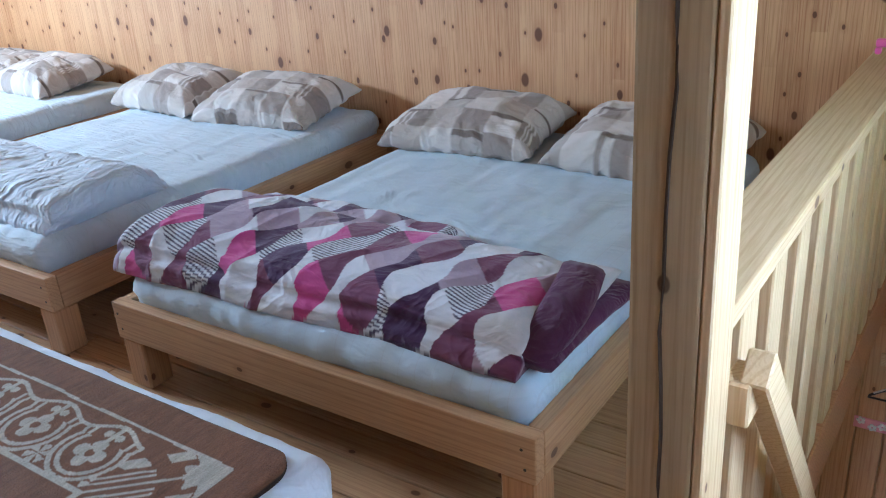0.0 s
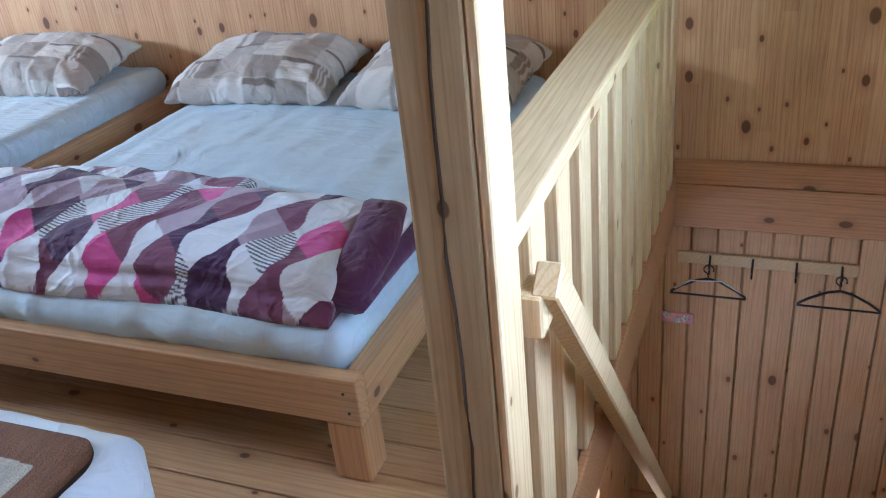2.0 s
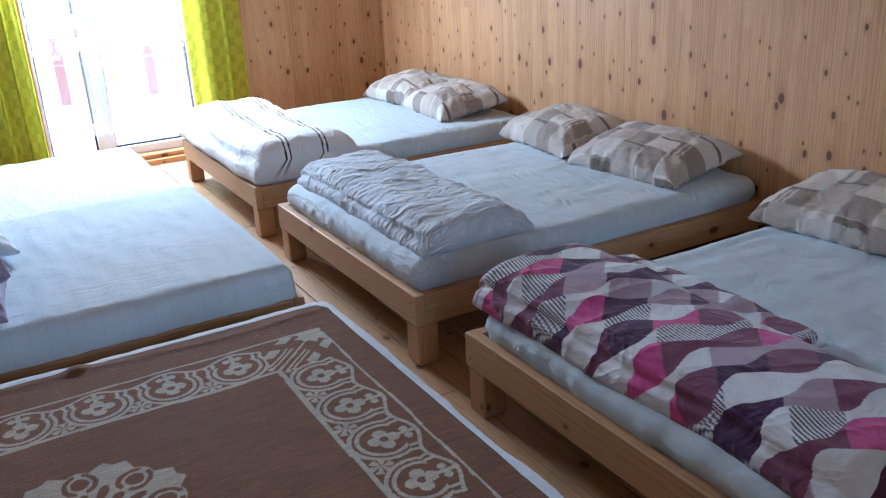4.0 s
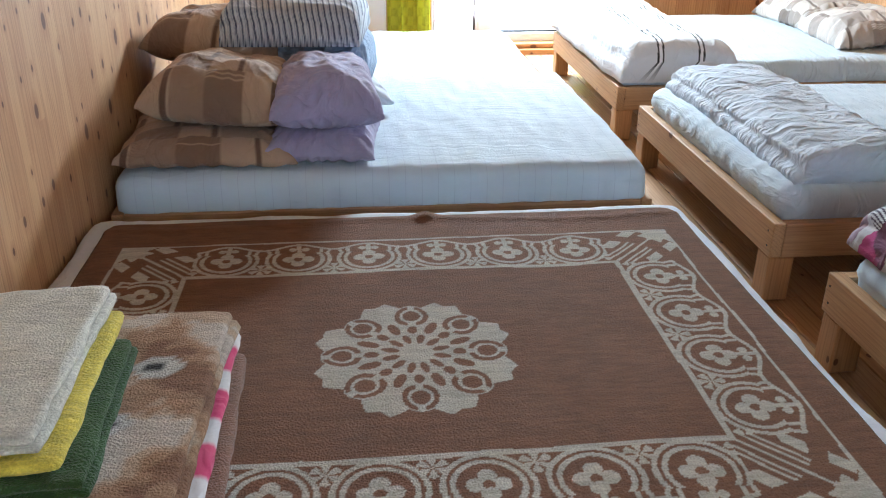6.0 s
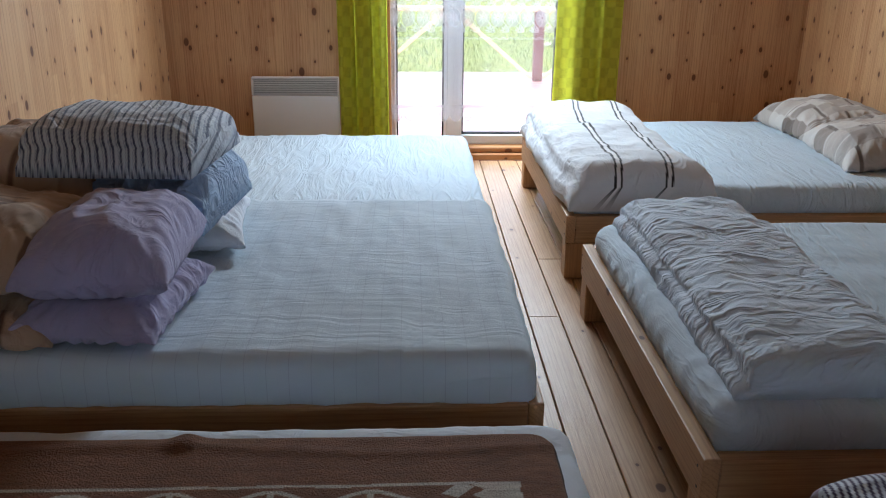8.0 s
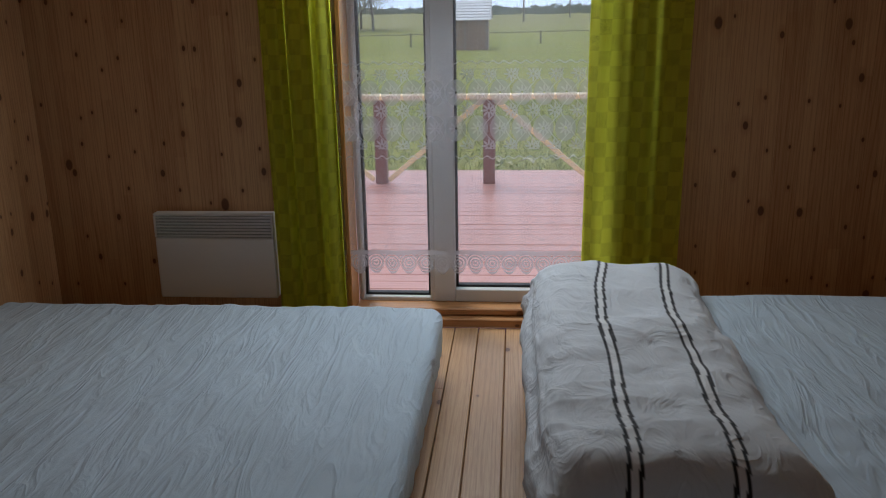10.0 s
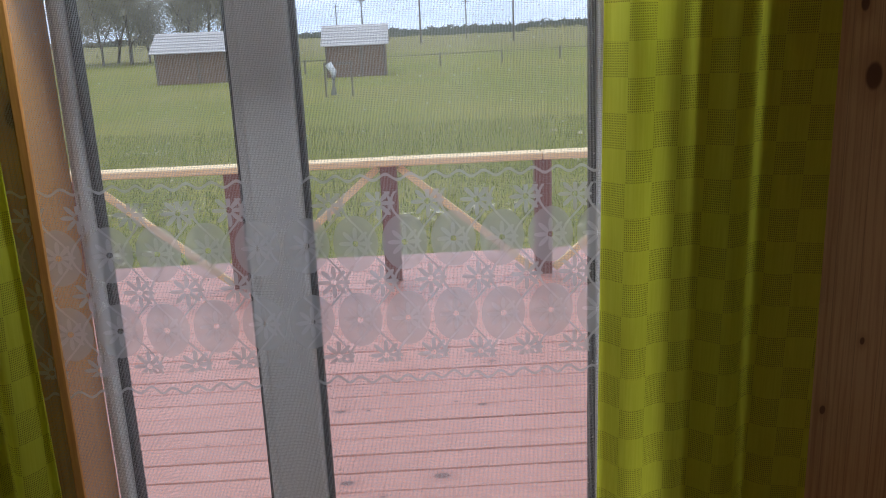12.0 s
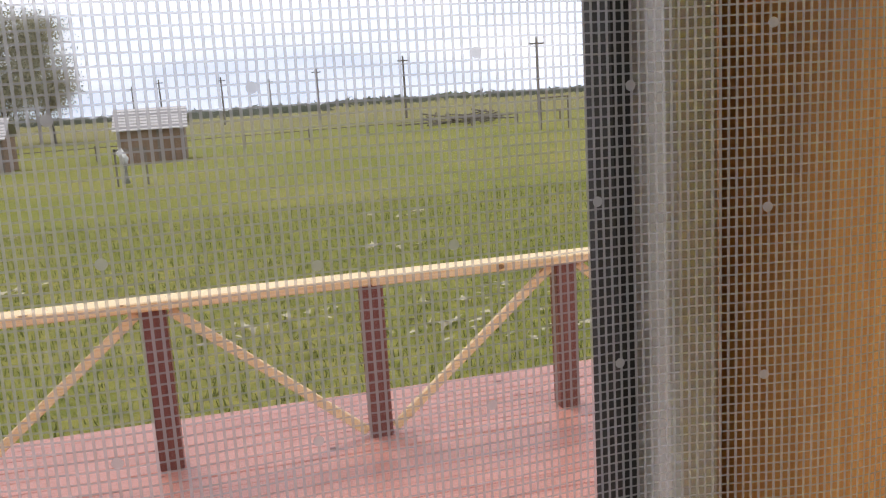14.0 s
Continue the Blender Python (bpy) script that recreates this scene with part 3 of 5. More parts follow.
def duvet_mesh(x0, x1, y0, y1, z0, h, seed, print_fn=None, amp=0.012, n=56, m=110, bulge=0.15, ripple=0.006, hem=0.0):
    """A duvet folded into a long soft slab: rounded section swept along y, with creases."""
    cx, a = (x0 + x1) / 2, (x1 - x0) / 2
    top = n * 3 // 4
    vs, cs = [], []
    for j in range(m):
        s = j / (m - 1)
        y = y0 + (y1 - y0) * s
        h_end = hem * (1 - 2 * s)
        e = min(1.0, max(0.0, min(s, 1 - s) * (y1 - y0) / (0.55 * h)))
        sc = 0.55 + 0.45 * math.sqrt(max(0.0, 1 - (1 - e) ** 2))
        lift = 1 + bulge * fbm((0, y, 0), 2.2, 2, seed)
        shift = 0.03 * fbm((3, y, 1), 1.6, 2, seed)
        arc, last = 0.0, None
        for i in range(n):
            if i <= top:
                th = math.pi * i / top
                k = math.cos(th)
                k = 0.55 * k + 0.45 * (1 - 2 * i / top)
                zt = (1 - abs(k) ** 5) ** 0.5
            else:
                k = -1 + 2 * (i - top) / (n - top)
                zt = 0.0
            x = cx + shift + a * k
            z = z0 + (h - h_end) * zt * sc * lift
            if last is not None:
                arc += math.hypot(a * k - last[0], h * zt - last[1])
            last = (a * k, h * zt)
            dn = amp * fbm((x, y, zt), 4.0, 3, seed) + ripple * (1 - abs(math.sin(y * 19 + 3.2 * fbm((x, y, 0), 2.0, 2, seed) + x * 5))) ** 2 * 1.8 * (0.5 + 0.8 * fbm((y, x, 2), 3.0, 2, seed))
            if i <= top:
                # the doubled edge: a groove along the fold on both long sides
                groove = 0.020 * math.exp(-((zt - 0.5) / 0.13) ** 2)
                x += (dn - groove) * (1 if k > 0 else -1) * (abs(k) ** 4) 
                z += dn * 1.3 * zt
            vs.append((x, y, max(z, z0 + 0.001)))
            if print_fn:
                cs.append(print_fn(arc, y))
    fs = []
    for j in range(m - 1):
        for i in range(n):
            p, q = j * n + i, j * n + (i + 1) % n
            fs.append((p, p + n, q + n, q))
    fs.append(tuple(range(n)))
    fs.append(tuple(range((m - 1) * n, m * n))[::-1])
    return from_arrays("duvet", vs, fs, cs if print_fn else None)


def ribbon(points, width_vec, thick, seed=0.0):
    """A padded cloth fold: a thick strip that follows points, swept by width_vec."""
    pts = [Vector(p) for p in points]
    wv = Vector(width_vec)
    bm = bmesh.new()
    rows = []
    n = len(pts)
    for i, p in enumerate(pts):
        d = (pts[min(i + 1, n - 1)] - pts[max(i - 1, 0)]).normalized()
        nr = d.cross(wv.normalized()).normalized()
        t = thick * (0.55 + 0.45 * math.sin(math.pi * (i + 0.5) / n))
        ring = []
        for k in range(10):
            th = 2 * math.pi * k / 10
            off = nr * (t / 2 * math.sin(th)) + wv * (0.5 * math.copysign(abs(math.cos(th)) ** 0.5, math.cos(th)))
            q = p + off
            q += nr * 0.004 * fbm(q, 14.0, 2, seed)
            ring.append(bm.verts.new(q))
        rows.append(ring)
    for A, B in zip(rows, rows[1:]):
        for k in range(10):
            bm.faces.new((A[k], A[(k + 1) % 10], B[(k + 1) % 10], B[k]))
    bm.faces.new(rows[0][::-1])
    bm.faces.new(rows[-1])
    bmesh.ops.recalc_face_normals(bm, faces=bm.faces[:])
    return bm


# ---------------------------------------------------------------- the room
XL, XR, YS, YN = -0.74, 3.76, 0.03, 7.93
ZC, ZLOW = 2.45, -2.12
WELL_X, WELL_Y = 1.43, 1.14
DX0, DX1, DZ = 0.80, 2.09, 2.14


def wall(name, boxes, material, label):
    bm = bmesh.new()
    for b in boxes:
        add_box(bm, *b)
    o = part(name, bm, material)
    return tagged(o, label, "wall", kind="structure")


wall("wall_west", [(XL - 0.18, XL, YS - 0.2, YN + 0.22, 0.0, ZC)], wall_wood, "knotty pine panelled wall behind the pillows")
wall("wall_east", [(XR, XR + 0.2, YS - 0.2, WELL_Y, 0.052, ZC), (XR, XR + 0.2, WELL_Y, YN + 0.22, -0.24, ZC)], wall_wood, "knotty pine panelled wall at the bed heads")
wall("wall_north", [(XL, DX0, YN, YN + 0.22, 0.0, ZC), (DX1, XR, YN, YN + 0.22, 0.0, ZC), (DX0, DX1, YN, YN + 0.22, DZ, ZC)], wall_wood, "reddish pine panelled wall with the balcony door")
WX0, WX1, WZ0, WZ1 = 0.7, 2.75, 0.95, 1.95
wall("wall_south", [(XL, WX0, YS - 0.2, YS, 0.0, ZC), (WX1, XR, YS - 0.2, YS, 0.0, ZC), (WX0, WX1, YS - 0.2, YS, 0.0, WZ0), (WX0, WX1, YS - 0.2, YS, WZ1, ZC)], wall_wood, "pine wall with the window over the stairs")
# unseen lid over the room, dark so that less light bounces back
tagged(part("ceiling", box(XL - 0.18, XR + 0.2, YS - 0.2, YN + 0.22, ZC, ZC + 0.12, 0), ceil_wood), "unseen boarded ceiling, darkened to cut bounced light", "ceiling", kind="structure")
wall("wall_stair_east", [(3.985, 4.1, YS - 0.2, WELL_Y + 0.3, ZLOW, -0.27)], south_wood, "backing of the boarded wall at the stair foot")
wall("wall_stair_south", [(WELL_X - 1.2, 3.985, YS - 0.2, YS - 0.035, ZLOW, 0.0)], south_wood, "backing of the narrow boarding beside the stairs")
wall("wall_stair_north", [(WELL_X - 1.2, 2.55, WELL_Y + 0.2, WELL_Y + 0.3, ZLOW, -0.24), (3.1, 3.985, WELL_Y + 0.2, WELL_Y + 0.3, ZLOW, -0.24), (2.55, 3.1, WELL_Y + 0.2, WELL_Y + 0.3, -0.35, -0.24)], south_wood, "boarded wall with a doorway under the loft floor")
wall("wall_stair_west", [(WELL_X - 1.3, WELL_X - 1.2, YS - 0.2, WELL_Y + 0.3, ZLOW, -0.24)], south_wood, "boarded wall under the head of the stairs")
tagged(part("floor_lower", box(WELL_X - 1.3, 4.1, YS - 0.2, WELL_Y + 3.0, ZLOW - 0.1, ZLOW, 0), floor_wood), "lower pine floor at the stair foot", "floor", kind="structure")

# floor: joist slab with a stair well, boards laid on it last
floor = tagged(part("floor", box(XL, XR, WELL_Y + 0.012, YN, -0.24, -0.03, 0), beam_wood), "worn varnished pine floorboards", "floor", kind="structure")
tagged(part("floor_landing", box(XL, WELL_X, YS, WELL_Y + 0.012, -0.24, -0.004, 0), floor_wood), "pine boards at the head of the stairs", "floor", kind="structure")

# beam between the upper wall and the lower boarding
tagged(part("trim", box(XR - 0.028, XR + 0.2, YS, WELL_Y, -0.055, 0.05, 0.006), beam_wood), "brown base board over the stair beam", "trim", kind="structure")
tagged(part("trim", box(XR - 0.012, XR + 0.2, YS, WELL_Y, -0.27, -0.058, 0.006), beam_wood), "broad brown floor beam over the stairs", "trim", kind="structure")
tagged(part("trim", box(WELL_X, XR, WELL_Y - 0.014, WELL_Y + 0.010, -0.24, -0.012, 0.004), beam_wood), "dark edge board of the stair well", "trim", kind="structure")

# ---------------------------------------------------------------- balcony door
door = thing("door_1", ((DX0 + DX1) / 2, 8.14, 0.08), "closed white plastic double balcony door with glass panes", "door", kind="structure")
FY0, FY1 = 8.105, 8.175
lining = thing("trim", (DX0, 8.0, 0), "orange varnished wooden lining of the balcony door", "trim", kind="structure")
part("side_board", box(DX0, DX0 + 0.022, YN - 0.012, FY0, 0.0, DZ, 0.003), jamb_wood, lining)
part("side_board", box(DX1 - 0.022, DX1, YN - 0.012, FY0, 0.0, DZ, 0.003), jamb_wood, lining)
part("head_board", box(DX0 + 0.022, DX1 - 0.022, YN - 0.012, FY0, DZ - 0.022, DZ, 0.003), sill_wood, lining)
sill = thing("door_sill", (1.45, 8.0, 0), "varnished pine step under the balcony door", "door sill", kind="structure")
part("riser", box(DX0 + 0.022, DX1 - 0.022, YN - 0.004, FY1, 0.0, 0.045, 0.004), sill_wood, sill)
part("tread", box(DX0 + 0.022, DX1 - 0.022, YN + 0.045, FY1, 0.049, 0.085, 0.006), sill_wood, sill)
# fixed frame
ix0, ix1 = DX0 + 0.022, DX1 - 0.022
part("frame", box(ix0, ix0 + 0.03, FY0, FY1, 0.086, DZ - 0.022, 0.004), upvc, door)
part("frame", box(ix1 - 0.03, ix1, FY0, FY1, 0.086, DZ - 0.022, 0.004), upvc, door)
part("frame", box(ix0 + 0.03, ix1 - 0.03, FY0, FY1, DZ - 0.062, DZ - 0.022, 0.004), upvc, door)


def leaf(x0, x1, gx0, gx1, gz0, gz1, z0, z1, dy, name):
    """One leaf: four frame members, rubber seals and a pane."""
    y0, y1 = FY0 - 0.012 + dy, FY1 - 0.006
    lf = part(name, box(x0, gx0 - 0.006, y0, y1, z0, z1, 0.006), upvc, door)
    for nm, b in (("stile", (gx1 + 0.006, x1, y0, y1, z0, z1)), ("bottom_rail", (gx0 - 0.006, gx1 + 0.006, y0, y1, z0, gz0 - 0.006)), ("top_rail", (gx0 - 0.006, gx1 + 0.006, y0, y1, gz1 + 0.006, z1))):
        part(nm, box(*b, 0.004), upvc, lf)
    ym = 8.155
    for b in ((gx0 - 0.006, gx0 + 0.006, ym - 0.028, ym + 0.012, gz0, gz1), (gx1 - 0.006, gx1 + 0.006, ym - 0.028, ym + 0.012, gz0, gz1), (gx0 - 0.006, gx1 + 0.006, ym - 0.028, ym + 0.012, gz0 - 0.006, gz0 + 0.006)):
        part("seal", box(*b, 0), seal, lf)
    p = part("pane", box(gx0, gx1, ym - 0.003, ym + 0.003, gz0, gz1, 0), glass_mat, lf)
    p.visible_shadow = False
    return lf


leaf(ix0 + 0.012, 1.262, 0.862, 1.200, 0.112, 2.0, 0.080, 2.085, 0.0, "door_leaf")
lf = leaf(1.226, ix1 - 0.012, 1.346, 2.018, 0.160, 2.0, 0.086, 2.085, -0.012, "door_leaf")
hb = part("handle_plate", box(2.028, 2.052, FY0 - 0.034, FY0 - 0.024, 1.20, 1.34, 0.004), white_metal, door, "white door handle")
part("handle", tube([(2.04, FY0 - 0.03, 1.30), (2.04, FY0 - 0.065, 1.30), (2.03, FY0 - 0.07, 1.29), (2.025, FY0 - 0.07, 1.18)], 0.009), white_metal, door, smooth_faces=True)


# ---------------------------------------------------------------- curtains
def curtain_mesh(x0, x1, y, z0, z1, folds, depth, seed, lean=0.0, nu=120, nv=46, hem=None):
    vs, uv = [], []
    rnd = random.Random(seed)
    ph = [rnd.uniform(0, 6.28) for _ in range(4)]
    for j in range(nv):
        t = j / (nv - 1)
        z = z0 + (z1 - z0) * t
        run = 0.0
        prev = None
        for i in range(nu):
            s = i / (nu - 1)
            open_ = 0.55 + 0.45 * (1 - t)
            x = x0 + (x1 - x0) * s + lean * (1 - t)
            yy = y + depth * open_ * (0.62 * math.sin(2 * math.pi * folds * s + ph[0] + 0.35 * math.sin(3 * t + ph[1])) + 0.38 * math.sin(2 * math.pi * folds * 1.7 * s + ph[2] + 0.5 * t))
            x += 0.25 * depth * math.cos(2 * math.pi * folds * s + ph[0])
            if prev is not None:
                run += math.hypot(x - prev[0], yy - prev[1])
            prev = (x, yy)
            zz = z + (hem(run) if hem and j == 0 else 0.0)
            vs.append((x, yy, zz))
            uv.append((run, zz))
    return from_arrays("cloth", vs, grid_faces(nu, nv), None, uv)


def curtain(name, label, category, material, me, loc, group=""):
    me.materials.append(material)
    o = new(name, me)
    tagged(o, label, category, group)
    return o


curtain("curtain", "lime green woven cotton curtain gathered beside the balcony door", "curtain", curtain_mat,
        curtain_mesh(0.45, 0.80, 7.83, 0.06, 2.24, 3.1, 0.045, 3, lean=0.015), (0.6, 7.83, 0.06), "balcony door curtains")
curtain("curtain", "lime green checked open-weave curtain hanging beside the balcony door", "curtain", curtain_mat,
        curtain_mesh(1.985, 2.43, 7.83, 0.05, 2.24, 2.6, 0.035, 8, lean=-0.02), (2.2, 7.83, 0.05), "balcony door curtains")
curtain("curtain", "pale green curtain hanging over the open stair well", "curtain", pale_curtain_mat,
        curtain_mesh(2.32, 2.78, 0.235, -0.27, 2.1, 2.3, 0.075, 5, lean=-0.06), (2.7, 0.17, -0.5))
curtain("lace_curtain", "white lace net curtain with flower bands and scalloped hem", "net curtain", lace_mat,
        curtain_mesh(0.74, 2.36, 7.925, 0.335, 2.24, 7, 0.010, 4, nu=420, nv=60, hem=lambda r: -0.045 * abs(math.sin(math.pi * r / 0.085)) - 0.004), (1.5, 7.925, 0.3))
curtain("lace_curtain", "white lace net curtain at the window over the stairs", "net curtain", lace_mat,
        curtain_mesh(0.62, 2.45, 0.075, 0.30, 2.1, 9, 0.010, 6, nu=300, nv=30), (1.5, 0.09, 0.3))
for y, x0, x1, z in ((7.88, 0.3, 2.6, 2.25), (0.12, 0.5, 2.95, 2.11)):
    rod = thing("curtain_rod", ((x0 + x1) / 2, y, z), "thin white curtain rod on wall brackets", "curtain rod")
    part("rod", tube([(x0, y, z), (x1, y, z)], 0.011, 10), white_metal, rod, smooth_faces=True)
    for bx in (x0 + 0.05, x1 - 0.05):
        yw = YN if y > 4 else YS
        part("bracket", box(bx - 0.01, bx + 0.01, min(y, yw), max(y, yw), z - 0.012, z + 0.012, 0.002), white_metal, rod)

# stair window frame and pane
win = thing("window_1", (1.55, -0.1, WZ0), "white framed window over the stairs", "window", kind="structure")
for b in ((WX0, WX0 + 0.06), (WX1 - 0.06, WX1), (1.69, 1.75)):
    part("window_frame", box(b[0], b[1], YS - 0.16, YS - 0.1, WZ0, WZ1, 0.004), upvc, win)
for b in ((WZ0, WZ0 + 0.06), (WZ1 - 0.06, WZ1)):
    part("window_frame", box(WX0 + 0.06, WX1 - 0.06, YS - 0.158, YS - 0.102, b[0], b[1], 0.004), upvc, win)
pn = part("pane", box(WX0 + 0.06, WX1 - 0.06, YS - 0.133, YS - 0.128, WZ0 + 0.06, WZ1 - 0.06, 0), glass_mat, win)
pn.visible_shadow = False

# ---------------------------------------------------------------- heater
ht = thing("convector_heater", (0.15, 7.84, 0.17), "white wall-mounted electric convector heater with louvred top", "heater")
HX0, HX1, HZ0, HZ1 = -0.155, 0.455, 0.175, 0.615
part("body", box(HX0, HX1, 7.845, 7.905, HZ0, HZ1 - 0.125, 0.006), white_metal, ht)
part("back_plate", box(HX0 + 0.01, HX1 - 0.01, 7.905, 7.929, HZ0 + 0.03, HZ1 - 0.03, 0.002), white_metal, ht)
part("side_cap", box(HX0, HX0 + 0.012, 7.845, 7.905, HZ1 - 0.124, HZ1 - 0.013, 0.003), white_metal, ht)
part("side_cap", box(HX1 - 0.012, HX1, 7.845, 7.905, HZ1 - 0.124, HZ1 - 0.013, 0.003), white_metal, ht)
part("top_cap", box(HX0, HX1, 7.845, 7.905, HZ1 - 0.012, HZ1, 0.004), white_metal, ht)
part("grille_back", box(HX0 + 0.013, HX1 - 0.013, 7.885, 7.9, HZ1 - 0.123, HZ1 - 0.014, 0), grey_metal, ht)
for k in range(7):
    z = HZ1 - 0.118 + k * 0.0155
    part("louvre", beam_between((HX0 + 0.013, 7.858, z + 0.004), (HX1 - 0.013, 7.858, z + 0.004), 0.022, 0.007, 0), white_metal, ht)


# ---------------------------------------------------------------- beds
def pine_bed(x0, x1, y0, y1, top, board, label, group, head, leg=0.1, mat_side=bed_x):
    """Low slatted frame of planed planks: two long rails, two ends, legs, slats."""
    bed = thing("bed_frame", ((x0 + x1) / 2, (y0 + y1) / 2, 0), label, "bed", group)
    t = 0.045
    fx = x0 if head > 0 else x1 - t
    part("foot_rail", box(fx, fx + t, y0, y1, top - board, top, 0.005, 2), bed_y, bed)
    hx = x1 - t if head > 0 else x0
    part("head_rail", box(hx, hx + t, y0, y1, top - board, top, 0.005, 2), bed_y, bed)
    for y in (y0, y1 - t):
        part("side_rail", box(x0 + t + 0.001, x1 - t - 0.001, y, y + t, top - board - 0.002, top - 0.002, 0.005, 2), bed_x, bed)
    for x in (x0 + 0.004, x1 - leg - 0.03):
        for y in (y0 + 0.005, y1 - leg - 0.005):
            part("leg", box(x + 0.002, x + leg, y, y + leg, 0.0, top - board - 0.003, 0.006), bed_z, bed)
    face = x0 if head > 0 else x1
    for y in (y0 + 0.03, y1 - 0.03):
        for z in (top - 0.3 * board, top - 0.72 * board):
            part("nail", tube([(face - 0.0015, y + 0.008 * (z > top - 0.5 * board), z), (face + 0.0015, y + 0.008 * (z > top - 0.5 * board), z)], 0.0045, 6), dark_metal, bed)
    for k in range(8):
        x = x0 + 0.12 + k * (x1 - x0 - 0.3) / 7
        part("slat", box(x, x + 0.09, y0 + t + 0.001, y1 - t - 0.001, top - board + 0.03, top - board + 0.05, 0.002), bed_y, bed)
    return bed


def mattress(x0, x1, y0, y1, z0, z1, material, label, seed, group, wr=(1.0, 1.0), amp=0.0055, bulge=0.0):
    me = soft_box(x0, x1, y0, y1, z0, z1, 0.06, 0.022, amp, seed, wr=wr, pucker=0.005, bulge=bulge, rail=0.325)
    me.materials.append(material)
    return tagged(new("mattress", me), label, "mattress", group)


RIGHT = [(1.615, 3.215), (3.60, 5.20), (5.59, 7.28)]
TOPS = (0.425, 0.44, 0.445)
for i, (y0, y1) in enumerate(RIGHT):
    pine_bed(1.69, 3.75, y0, y1, 0.32, 0.135, "low honey-brown pine bed frame on square legs", "beds along the east wall", 1)
    lab = ("mattress in a pale blue woven fitted sheet", "mattress in a creased pale blue fitted sheet", "mattress in a pale blue sheet near the balcony door")[i]
    mattress(1.737, 3.735, y0 + 0.047, y1 - 0.047, 0.24, TOPS[i], (sheet_a, sheet_mat, sheet_mat)[i], lab, 3.1 * i + 1, "mattresses", wr=(0.5, 2.2), bulge=0.016)
pine_bed(-0.715, 1.335, 3.90, 5.49, 0.312, 0.135, "low pine bed frame beside the west wall", "beds along the west wall", -1)
mattress(-0.70, 1.32, 3.912, 5.48, 0.22, 0.452, sheet_left, "mattress in a pale blue lined fitted sheet", 5.0, "mattresses", wr=(2.0, 0.6))
pine_bed(-0.715, 1.30, 5.56, 7.34, 0.17, 0.10, "very low pine bed frame near the balcony door", "beds along the west wall", -1)
mattress(-0.70, 1.335, 5.53, 7.38, 0.10, 0.32, sheet_mat, "low mattress in a pale blue gathered fitted sheet", 16.3, "mattresses", wr=(2.0, 0.6))
pine_bed(-0.715, 1.25, 2.02, 3.58, 0.20, 0.10, "low bed frame hidden under a brown plush cover", "beds along the west wall", -1)
mattress(-0.725, 1.365, 1.93, 3.705, 0.16, 0.385, under_sheet, "thin mattress in a white-blue cover under the brown blanket", 29.0, "mattresses")


